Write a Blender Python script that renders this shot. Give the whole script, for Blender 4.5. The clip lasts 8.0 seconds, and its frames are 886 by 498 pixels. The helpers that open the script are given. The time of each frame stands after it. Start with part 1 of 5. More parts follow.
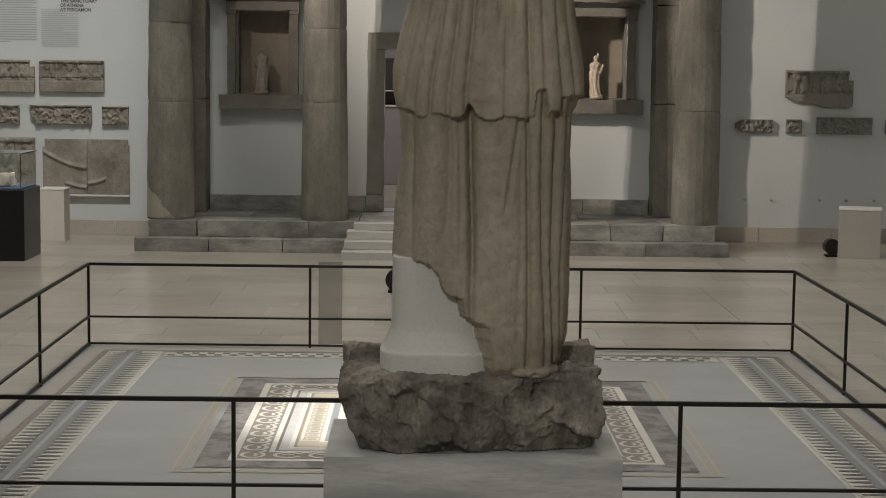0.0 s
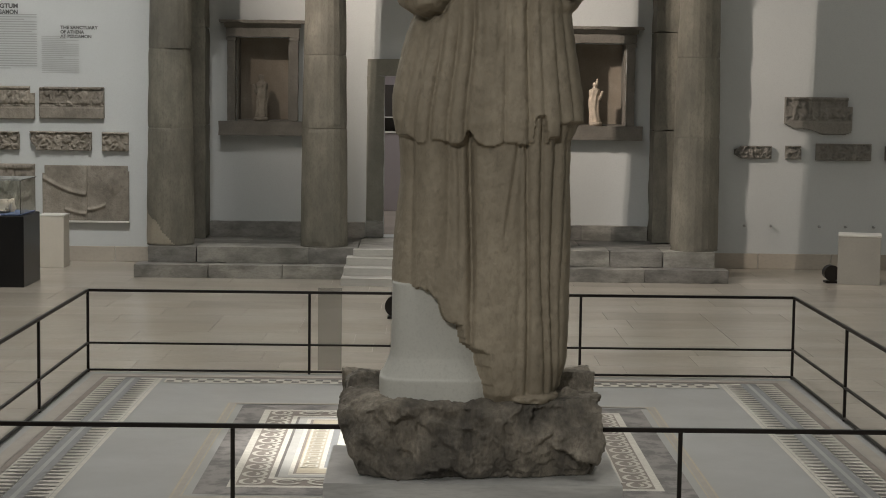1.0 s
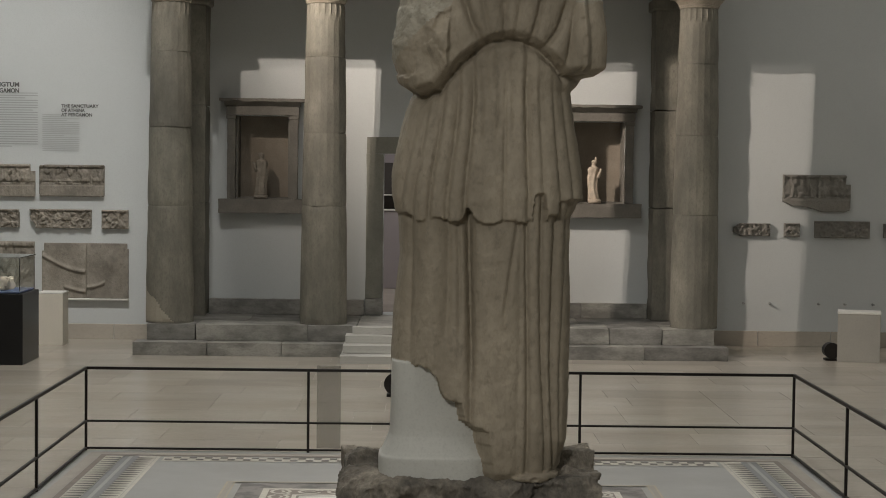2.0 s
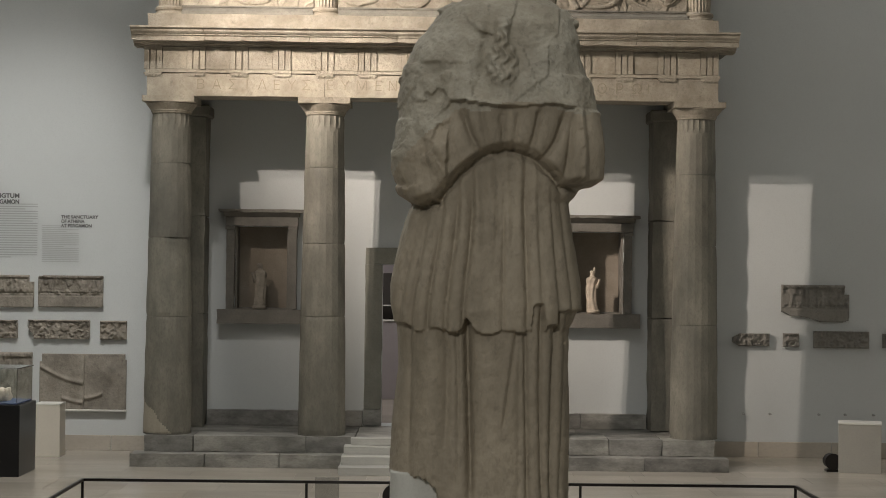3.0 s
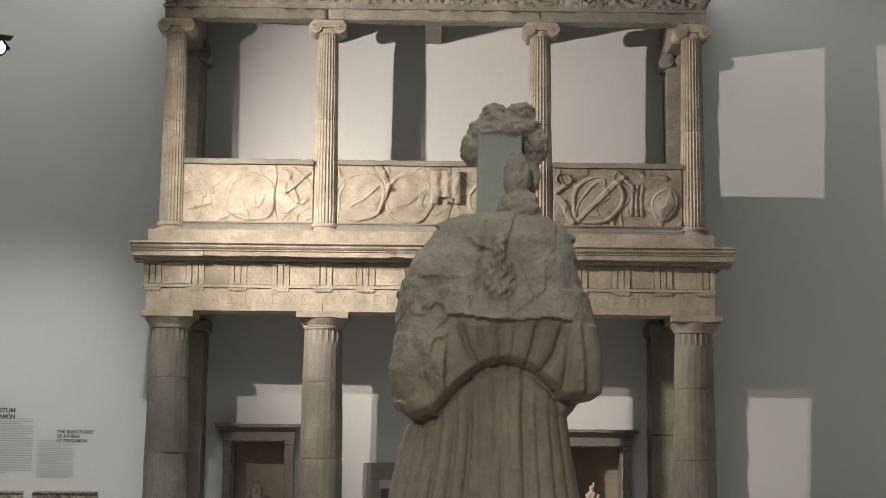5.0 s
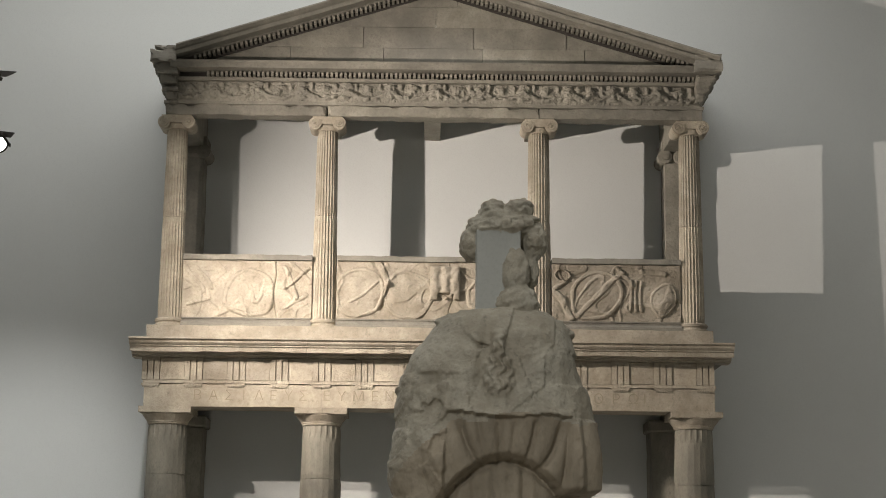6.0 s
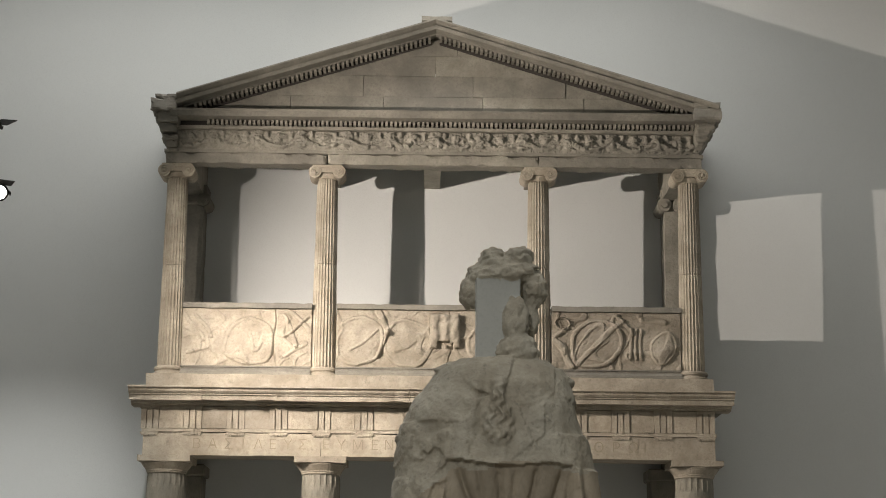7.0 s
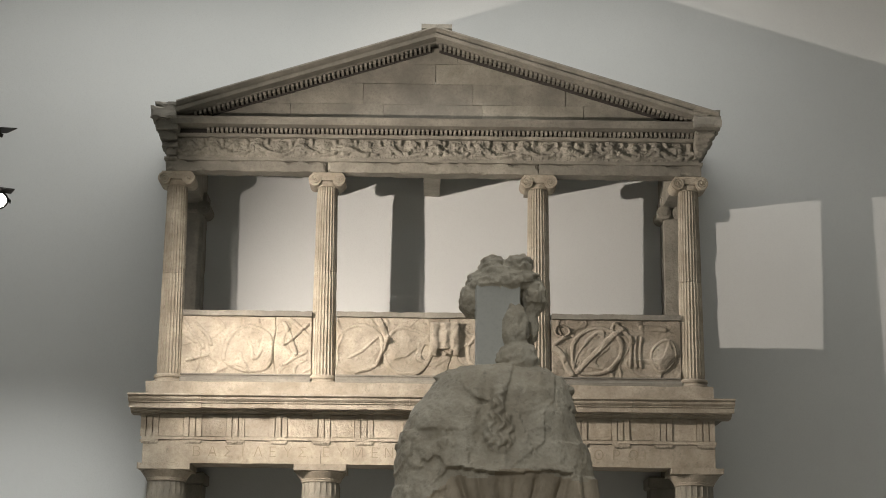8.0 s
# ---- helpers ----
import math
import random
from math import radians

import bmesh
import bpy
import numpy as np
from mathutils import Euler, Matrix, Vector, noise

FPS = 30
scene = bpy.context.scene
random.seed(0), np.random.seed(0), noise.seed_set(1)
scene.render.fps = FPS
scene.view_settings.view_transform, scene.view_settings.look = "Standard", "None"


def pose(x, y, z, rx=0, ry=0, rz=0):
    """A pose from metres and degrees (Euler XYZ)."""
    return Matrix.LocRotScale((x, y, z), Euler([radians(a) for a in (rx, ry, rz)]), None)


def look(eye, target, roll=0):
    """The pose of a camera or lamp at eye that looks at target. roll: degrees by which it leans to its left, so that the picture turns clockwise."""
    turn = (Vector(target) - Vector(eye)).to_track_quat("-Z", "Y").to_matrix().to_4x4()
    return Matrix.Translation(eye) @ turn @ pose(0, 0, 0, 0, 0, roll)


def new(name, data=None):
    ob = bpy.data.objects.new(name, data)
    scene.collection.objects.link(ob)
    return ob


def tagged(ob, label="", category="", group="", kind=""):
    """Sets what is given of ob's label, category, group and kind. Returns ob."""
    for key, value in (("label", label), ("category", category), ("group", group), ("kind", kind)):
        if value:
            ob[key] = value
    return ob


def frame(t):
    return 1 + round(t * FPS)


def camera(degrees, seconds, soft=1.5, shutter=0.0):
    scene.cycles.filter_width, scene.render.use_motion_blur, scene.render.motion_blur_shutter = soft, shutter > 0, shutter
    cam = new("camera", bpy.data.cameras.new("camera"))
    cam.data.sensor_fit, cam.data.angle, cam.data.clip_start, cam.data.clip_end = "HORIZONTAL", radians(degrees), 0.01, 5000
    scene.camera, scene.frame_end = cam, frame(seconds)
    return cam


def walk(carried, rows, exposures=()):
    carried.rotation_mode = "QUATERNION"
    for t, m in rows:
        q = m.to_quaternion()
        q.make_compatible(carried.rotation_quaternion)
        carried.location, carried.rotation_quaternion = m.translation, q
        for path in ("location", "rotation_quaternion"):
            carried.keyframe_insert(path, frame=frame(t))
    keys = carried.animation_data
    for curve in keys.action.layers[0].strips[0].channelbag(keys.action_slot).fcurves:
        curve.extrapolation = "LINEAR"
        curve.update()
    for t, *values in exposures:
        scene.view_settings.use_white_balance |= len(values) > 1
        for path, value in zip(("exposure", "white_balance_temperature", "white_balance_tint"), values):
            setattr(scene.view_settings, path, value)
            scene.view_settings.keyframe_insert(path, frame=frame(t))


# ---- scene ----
# camera: it stands on one spot and tilts upwards
EYE = 2.5
cam = camera(28.84, 8.0, soft=0.95)
ROWS = [
    (0.0, -6.202, -0.702, -0.492),
    (0.5, -6.045, -0.709, -0.497),
    (1.0, -5.330, -0.707, -0.508),
    (1.2, -4.901, -0.705, -0.512),
    (2.3, -1.735, -0.680, -0.547),
    (2.5, -0.986, -0.667, -0.554),
    (3.0, 0.917, -0.642, -0.578),
    (3.5, 2.726, -0.630, -0.594),
    (4.0, 4.664, -0.600, -0.612),
    (4.5, 6.199, -0.596, -0.634),
    (4.7, 6.915, -0.590, -0.640),
    (5.8, 10.690, -0.560, -0.676),
    (6.0, 11.211, -0.551, -0.681),
    (6.5, 12.240, -0.540, -0.685),
    (7.0, 12.811, -0.528, -0.685),
    (7.5, 13.011, -0.520, -0.686),
    (8.0, 13.066, -0.508, -0.686),
]
walk(cam, [(t, pose(0, 0, EYE, 90 + p, r, y)) for t, p, r, y in ROWS])

# ---- light ----
world = bpy.data.worlds.new("hall_dark")
scene.world = world
world.use_nodes = True
world.node_tree.nodes["Background"].inputs[0].default_value = (0.6, 0.62, 0.6, 1)
world.node_tree.nodes["Background"].inputs[1].default_value = 0.006
scene.view_settings.exposure = 0.04

WALL_Y = 24.35       # face of the rear wall
COL_Y = 22.95        # axis of the columns
MID_X = 0.09         # middle of the gate building


def lamp(name, kind, m, watts, colour, size=0.1, cone=60, blend=0.4):
    data = bpy.data.lights.new(name, kind)
    data.energy, data.color = watts, colour
    if kind == "SPOT":
        data.spot_size, data.spot_blend, data.shadow_soft_size = radians(cone), blend, size
    elif kind == "AREA":
        data.shape, data.size, data.size_y = "RECTANGLE", size[0], size[1]
    ob = new(name, data)
    ob.matrix_world = m
    return ob


KEY_A = (-4.66, 18.05, 7.86)
KEY_B = (-4.62, 18.10, 7.18)
KEY_C = (-5.18, 18.10, 7.56)
KEY_D = (-4.84, 18.15, 7.20)
WARM = (1.0, 0.865, 0.75)
SOFT = (1.0, 0.968, 0.92)
AIM_HIGH, AIM_LOW = (2.1, 22.9, 7.0), (1.0, 22.9, 5.6)
lamp("key_light_high", "SPOT", look(KEY_C, AIM_HIGH), 2900, WARM, 0.035, 86, 1.0)
lamp("key_light_low", "SPOT", look(KEY_D, AIM_LOW), 1850, WARM, 0.035, 84, 1.0)
lamp("statue_light", "SPOT", look(KEY_B, (0.25, 7.9, 2.3)), 850, SOFT, 0.06, 32, 0.8)
# added lamps, out of view, that brighten statue, floor, wall and mosaic
# fill spots under the ceiling: name, place, target, watts, lens size, cone, softness of its edge
FILL_SPOTS = [
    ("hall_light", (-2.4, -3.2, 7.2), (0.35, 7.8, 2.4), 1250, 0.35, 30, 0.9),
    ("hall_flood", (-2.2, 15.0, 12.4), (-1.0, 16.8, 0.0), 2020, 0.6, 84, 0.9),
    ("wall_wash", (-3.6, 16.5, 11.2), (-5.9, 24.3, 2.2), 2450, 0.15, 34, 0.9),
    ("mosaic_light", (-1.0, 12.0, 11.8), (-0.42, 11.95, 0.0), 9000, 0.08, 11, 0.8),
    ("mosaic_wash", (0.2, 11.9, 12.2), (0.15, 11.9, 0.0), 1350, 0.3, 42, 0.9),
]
for name, eye, target, watts, size, cone, blend in FILL_SPOTS:
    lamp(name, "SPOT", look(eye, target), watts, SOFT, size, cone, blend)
# broad fill lamps added below the ceiling, none of them in view
FILL_PANELS = [(-1.3, 21.3, 11.0, 0.8, 330), (0.0, 5.0, 8.0, 8.0, 260)]
for x, y, w, d, watts in FILL_PANELS:
    lamp("ceiling_fill", "AREA", pose(x, y, 12.93), watts, SOFT, (w, d))

# ---- materials ----


def mat(name, colour, rough=0.7, dark=0.8, scale=6.0, fine=60.0, bump=0.15, stain=None, stain_scale=0.8, stain_amount=0.5,
        metal=0.0, stretch=(1, 1, 1), spec=0.4, vary=0.0, stain_edge=0.12, speck=0.0):
    """Stone or paint: base colour, two scales of mottling, optional stains, fine relief."""
    m = bpy.data.materials.new(name)
    m.use_nodes = True
    n, l = m.node_tree.nodes, m.node_tree.links
    b = n["Principled BSDF"]
    b.inputs["Roughness"].default_value = rough
    b.inputs["Metallic"].default_value = metal
    b.inputs["Specular IOR Level"].default_value = spec
    tc = n.new("ShaderNodeTexCoord")
    geo = n.new("ShaderNodeNewGeometry")
    mp = n.new("ShaderNodeMapping")
    mp.inputs["Scale"].default_value = stretch
    l.new(geo.outputs["Position"], mp.inputs["Vector"])

    def noise_at(sc, detail=6.0, rgh=0.6):
        t = n.new("ShaderNodeTexNoise")
        t.inputs["Scale"].default_value, t.inputs["Detail"].default_value, t.inputs["Roughness"].default_value = sc, detail, rgh
        l.new(mp.outputs[0], t.inputs["Vector"])
        return t

    def mix(a, bb, fac, mode="MIX"):
        x = n.new("ShaderNodeMix")
        x.data_type, x.blend_type = "RGBA", mode
        for k, v in ((6, a), (7, bb), (0, fac)):
            if isinstance(v, (tuple, list)):
                x.inputs[k].default_value = (*v, 1)
            elif isinstance(v, float):
                x.inputs[k].default_value = v
            else:
                l.new(v, x.inputs[k])
        return x.outputs[2]

    def ramp(src, lo, hi):
        r = n.new("ShaderNodeMapRange")
        r.inputs[1].default_value, r.inputs[2].default_value = lo, hi
        l.new(src, r.inputs[0])
        return r.outputs[0]

    big, small = noise_at(scale), noise_at(fine, 4.0)
    c = mix(tuple(v * dark for v in colour), tuple(min(1, v * (2 - dark)) for v in colour), ramp(big.outputs[0], 0.3, 0.7))
    c = mix(c, tuple(v * dark * 0.9 for v in colour), ramp(small.outputs[0], 0.48, 0.85))
    if stain:
        st = noise_at(stain_scale, 8.0, 0.65)
        f = n.new("ShaderNodeMath")
        f.operation = "MULTIPLY"
        l.new(ramp(st.outputs[0], 0.5 - stain_edge, 0.5 + stain_edge), f.inputs[0])
        f.inputs[1].default_value = stain_amount
        c = mix(c, stain, f.outputs[0])
    if speck:
        sp = noise_at(fine * 0.45, 5.0, 0.7)
        f2 = n.new("ShaderNodeMath")
        f2.operation = "MULTIPLY"
        l.new(ramp(sp.outputs[0], 0.56, 0.70), f2.inputs[0])
        f2.inputs[1].default_value = speck
        c = mix(c, tuple(v * 0.35 for v in colour), f2.outputs[0])
    if vary:
        inf = n.new("ShaderNodeObjectInfo")
        c = mix(c, (1 - vary, 1 - vary, 1 - vary * 0.95), inf.outputs["Random"], "MULTIPLY")
    l.new(c, b.inputs["Base Color"])
    if bump:
        bp = n.new("ShaderNodeBump")
        bp.inputs["Strength"].default_value, bp.inputs["Distance"].default_value = bump, 0.02
        add = n.new("ShaderNodeMath")
        add.operation = "ADD"
        l.new(big.outputs[0], add.inputs[0])
        l.new(small.outputs[0], add.inputs[1])
        l.new(add.outputs[0], bp.inputs["Height"])
        l.new(bp.outputs[0], b.inputs["Normal"])
    return m


M_WALL = mat("painted_wall", (0.62, 0.645, 0.645), 0.8, 0.97, 0.6, 90, 0.04)
M_CEIL = mat("ceiling_white", (0.6, 0.6, 0.58), 0.9, 0.97, 0.6, 90, 0.02)
M_FLOOR = mat("floor_slab", (0.54, 0.495, 0.425), 0.22, 0.92, 0.9, 30, 0.02, (0.40, 0.355, 0.30), 0.8, 0.55, stretch=(0.6, 1.3, 1), vary=0.15)
M_JOINT = mat("floor_joint", (0.40, 0.365, 0.31), 0.6, 0.9, 4, 60, 0.05)
M_OLD = mat("old_marble", (0.335, 0.318, 0.268), 0.78, 0.78, 2.6, 26, 0.45, (0.165, 0.158, 0.135), 1.6, 0.75, vary=0.26, speck=0.3, stain_edge=0.16)
M_NEWER = mat("pale_marble", (0.485, 0.44, 0.358), 0.76, 0.78, 4.0, 30, 0.5, (0.255, 0.22, 0.165), 2.6, 0.75, vary=0.24, speck=0.5, stain_edge=0.16)
M_COL = mat("column_marble", (0.315, 0.295, 0.243), 0.7, 0.74, 2.2, 34, 0.3, (0.115, 0.114, 0.095), 1.9, 0.75, stretch=(1.3, 1.3, 0.6), vary=0.24, speck=0.3, stain_edge=0.2)
M_STEP = mat("step_marble", (0.47, 0.455, 0.41), 0.55, 0.8, 2.4, 30, 0.25, (0.15, 0.147, 0.133), 2.0, 0.8, stretch=(0.8, 1, 1.6), vary=0.4, speck=0.4)
M_STATUE = mat("statue_marble", (0.405, 0.352, 0.268), 0.74, 0.84, 3.2, 45, 0.22, (0.215, 0.185, 0.135), 3.0, 0.6, stretch=(1, 1, 0.55), stain_edge=0.12, speck=0.4)
M_STATUE_TOP = mat("statue_weathered_marble", (0.455, 0.428, 0.352), 0.8, 0.82, 5, 55, 0.3, (0.30, 0.268, 0.205), 4.0, 0.7, speck=0.5, stain_edge=0.1)
M_GYPSUM = mat("gypsum_fill", (0.60, 0.60, 0.555), 0.85, 0.95, 3, 80, 0.04)
M_GREY = mat("grey_support", (0.45, 0.46, 0.43), 0.85, 0.96, 4, 80, 0.04)
M_ROCK = mat("rough_rock", (0.33, 0.295, 0.24), 0.85, 0.55, 9, 50, 0.6, (0.075, 0.07, 0.062), 3.2, 0.85, stretch=(1.3, 1.3, 0.7), speck=0.5, stain_edge=0.12)
M_PED = mat("grey_marble", (0.60, 0.60, 0.575), 0.45, 0.88, 1.2, 30, 0.05, (0.33, 0.33, 0.325), 2.2, 0.8, stretch=(0.5, 0.5, 3.5))
M_IRON = mat("black_iron", (0.018, 0.015, 0.013), 0.5, 0.8, 8, 80, 0.05, spec=0.25)
M_BLACK = mat("black_lacquer", (0.012, 0.012, 0.013), 0.3, 0.8, 3, 60, 0.02)
M_WHITE = mat("white_board", (0.62, 0.58, 0.5), 0.6, 0.97, 3, 60, 0.02)
M_PLINTH = mat("grey_beige_board", (0.40, 0.385, 0.345), 0.6, 0.95, 3, 60, 0.03)
M_PEG = mat("dull_metal", (0.38, 0.385, 0.38), 0.5, 0.9, 8, 60, 0.02)
M_CREAM = mat("cream_top", (0.75, 0.74, 0.7), 0.5, 0.97, 3, 60, 0.02)
M_RELIEF = mat("relief_stone", (0.40, 0.36, 0.30), 0.8, 0.78, 5, 40, 0.35, (0.20, 0.18, 0.15), 3.5, 0.65, vary=0.2, speck=0.5)
M_RELIEF_GREY = mat("relief_grey_stone", (0.275, 0.262, 0.235), 0.8, 0.8, 5, 40, 0.35, (0.16, 0.152, 0.138), 2.5, 0.5)
M_NICHE = mat("niche_stone", (0.225, 0.21, 0.185), 0.75, 0.8, 3, 40, 0.25, (0.13, 0.12, 0.105), 2.0, 0.5)
M_NICHE_BACK = mat("niche_back", (0.31, 0.27, 0.22), 0.85, 0.85, 4, 50, 0.2, (0.25, 0.21, 0.165), 2.5, 0.5)
M_FIGURE = mat("figure_marble", (0.55, 0.47, 0.38), 0.6, 0.85, 12, 70, 0.1)
M_JAMB = mat("door_stone", (0.27, 0.262, 0.222), 0.7, 0.85, 3, 40, 0.15, (0.18, 0.175, 0.15), 2.0, 0.5)
M_INK = mat("print_grey", (0.12, 0.12, 0.12), 0.8, 0.97, 4, 60, 0)
M_INK_FAINT = mat("print_pale_grey", (0.50, 0.51, 0.51), 0.8, 0.97, 4, 60, 0)
M_INK_MID = mat("print_mid_grey", (0.44, 0.45, 0.45), 0.8, 0.97, 4, 60, 0)
# darker stone tone that stands for the shade inside engraved letters
M_LETTER_SHADE = mat("letter_shade", (0.27, 0.235, 0.175), 0.8, 0.9, 8, 60, 0.05)
# near black; on the dentil beds it puts shade into the colour
M_DARK = mat("near_black", (0.05, 0.045, 0.04), 0.8, 0.9, 4, 60, 0.05)

# ---- building helpers ----


def part(name, bm, material, parent=None, label="", smooth=False):
    """One mesh object out of a bmesh, under a thing or a part, or on its own."""
    me = bpy.data.meshes.new(name)
    bm.normal_update()
    bm.to_mesh(me)
    bm.free()
    for m in (material if isinstance(material, (list, tuple)) else [material]):
        me.materials.append(m)
    if smooth:
        me.polygons.foreach_set("use_smooth", [True] * len(me.polygons))
    ob = new(name, me)
    if parent is not None:
        ob.parent = parent
    if label:
        ob["label"] = label
    return ob


def thing(name, label, category, group="", kind=""):
    return tagged(new(name), label, category, group, kind)


def box(x0, x1, y0, y1, z0, z1, bevel=0.0, bm=None):
    bm = bm or bmesh.new()
    v = [bm.verts.new((x, y, z)) for x in (x0, x1) for y in (y0, y1) for z in (z0, z1)]
    fs = [bm.faces.new([v[i] for i in q]) for q in ((0, 1, 3, 2), (4, 6, 7, 5), (0, 4, 5, 1), (2, 3, 7, 6), (0, 2, 6, 4), (1, 5, 7, 3))]
    if bevel:
        es = list({e for f in fs for e in f.edges})
        bmesh.ops.bevel(bm, geom=es, offset=bevel, segments=1, affect="EDGES")
    return bm


def rough_box(x0, x1, y0, y1, z0, z1, step=0.08, amp=0.012, freq=3.0, seed=0.0, chip=0.0, bm=None):
    """A box of stone: cut fine and worn by noise, most at its edges."""
    bm = bm or bmesh.new()
    size, lo = (x1 - x0, y1 - y0, z1 - z0), (x0, y0, z0)
    n = [max(1, min(90, round(s / step))) for s in size]
    cache = {}

    def vert(i, j, k):
        key = (i, j, k)
        if key not in cache:
            p = Vector([lo[a] + size[a] * key[a] / n[a] for a in range(3)])
            q = p * freq + Vector((seed, seed * 2.3, 0))
            off = Vector((noise.noise(q), noise.noise(q + Vector((7, 3, 1))), noise.noise(q + Vector((2, 9, 5))))) * amp
            rim = sum(key[a] in (0, n[a]) for a in range(3))
            if rim >= 2 and chip:
                c = max(0.0, noise.noise(p * freq * 1.7 + Vector((seed, 4, 8))) + 0.1) * chip
                for a in range(3):
                    if key[a] == 0:
                        off[a] += c
                    elif key[a] == n[a]:
                        off[a] -= c
            cache[key] = bm.verts.new(p + off)
        return cache[key]

    for a, b, c in ((0, 1, 2), (1, 2, 0), (2, 0, 1)):
        for side in (0, n[c]):
            for i in range(n[a]):
                for j in range(n[b]):
                    q = []
                    for di, dj in ((0, 0), (1, 0), (1, 1), (0, 1)):
                        key = [0, 0, 0]
                        key[a], key[b], key[c] = i + di, j + dj, side
                        q.append(vert(*key))
                    bm.faces.new(q if side else q[::-1])
    return bm


def prism(outline, x0, x1, bm=None):
    """A moulding: an outline of (y, z) drawn along x."""
    bm = bm or bmesh.new()
    a = [bm.verts.new((x0, y, z)) for y, z in outline]
    b = [bm.verts.new((x1, y, z)) for y, z in outline]
    k = len(outline)
    for i in range(k):
        bm.faces.new((a[i], a[(i + 1) % k], b[(i + 1) % k], b[i]))
    bm.faces.new(a[::-1])
    bm.faces.new(b)
    bmesh.ops.recalc_face_normals(bm, faces=bm.faces)
    return bm


def lathe(profile, cx, cy, segs=48, shape=None, bm=None):
    """Turned form: (radius, z) pairs; shape(angle, z) scales the radius (flutes)."""
    bm = bm or bmesh.new()
    rings = []
    for r, z in profile:
        ring = []
        for s in range(segs):
            a = 2 * math.pi * s / segs
            k = r * (shape(a, z) if shape else 1)
            ring.append(bm.verts.new((cx + k * math.cos(a), cy + k * math.sin(a), z)))
        rings.append(ring)
    for p, q in zip(rings, rings[1:]):
        for s in range(segs):
            bm.faces.new((p[s], p[(s + 1) % segs], q[(s + 1) % segs], q[s]))
    bm.faces.new(rings[0][::-1])
    bm.faces.new(rings[-1])
    return bm


def slab_relief(x0, x1, z0, z1, y_face, thick, height, nx, nz, cut=None, bm=None):
    """A slab against a wall with carved relief on its face: height(u, v) in metres towards the room, cut(u, v) True where broken away."""
    bm = bm or bmesh.new()
    grid = {}
    for i in range(nx + 1):
        for j in range(nz + 1):
            u, v = i / nx, j / nz
            edge = min(i, nx - i, j, nz - j)
            h = height(u, v) if edge > 0 else 0.0
            grid[i, j] = bm.verts.new((x0 + u * (x1 - x0), y_face - h, z0 + v * (z1 - z0)))
    faces = set()
    for i in range(nx):
        for j in range(nz):
            if not (cut and cut((i + 0.5) / nx, (j + 0.5) / nz)):
                faces.add(bm.faces.new((grid[i, j], grid[i + 1, j], grid[i + 1, j + 1], grid[i, j + 1])))
    rim = [e for e in bm.edges if len(e.link_faces) == 1]
    ext = bmesh.ops.extrude_edge_only(bm, edges=rim)
    for v in ext["geom"]:
        if isinstance(v, bmesh.types.BMVert):
            v.co.y = y_face + thick
    for v in [v for v in bm.verts if not v.link_faces]:
        bm.verts.remove(v)
    return bm


def fbm(x, y, z=0.0, o=4):
    return noise.fractal(Vector((x, y, z)), 1.0, 2.0, o)


def bell(d, w):
    return math.exp(-(d / w) ** 2)


def step01(a, b, x):
    t = max(0.0, min(1.0, (x - a) / (b - a)))
    return t * t * (3 - 2 * t)


# ---- hall ----


def sheet_with_holes(x0, x1, z0, z1, holes, y0, y1):
    """A wall from x0 to x1, y0 to y1 thick, with rectangular openings (x0, x1, z0, z1) through it."""
    bm = bmesh.new()
    xs = sorted({x0, x1, *[h[0] for h in holes], *[h[1] for h in holes]})
    zs = sorted({z0, z1, *[h[2] for h in holes], *[h[3] for h in holes]})
    solid = {}
    for i in range(len(xs) - 1):
        for j in range(len(zs) - 1):
            cx, cz = (xs[i] + xs[i + 1]) / 2, (zs[j] + zs[j + 1]) / 2
            solid[i, j] = not any(h[0] < cx < h[1] and h[2] < cz < h[3] for h in holes)
    vs = {}

    def v(i, j, y):
        if (i, j, y) not in vs:
            vs[i, j, y] = bm.verts.new((xs[i], y, zs[j]))
        return vs[i, j, y]

    for (i, j), s in solid.items():
        if not s:
            continue
        bm.faces.new((v(i, j, y0), v(i + 1, j, y0), v(i + 1, j + 1, y0), v(i, j + 1, y0)))
        bm.faces.new((v(i, j, y1), v(i, j + 1, y1), v(i + 1, j + 1, y1), v(i + 1, j, y1)))
        for di, dj, a, b in ((-1, 0, (i, j + 1), (i, j)), (1, 0, (i + 1, j), (i + 1, j + 1)), (0, -1, (i, j), (i + 1, j)), (0, 1, (i + 1, j + 1), (i, j + 1))):
            if not solid.get((i + di, j + dj), False):
                bm.faces.new((v(*a, y0), v(*a, y1), v(*b, y1), v(*b, y0)))
    bmesh.ops.recalc_face_normals(bm, faces=bm.faces)
    return bm


DOOR = (-0.61, 0.79, 0.39, 2.66)
NICHES = [(-2.69, -1.93, 2.0, 3.18), (2.05, 2.79, 1.99, 3.15)]
HALL_X0, HALL_X1, HALL_Y0, HALL_TOP = -9.0, 9.2, -5.0, 13.0


def setting(name, bm, material, label, category):
    return tagged(part(name, bm, material), label, category, kind="structure")


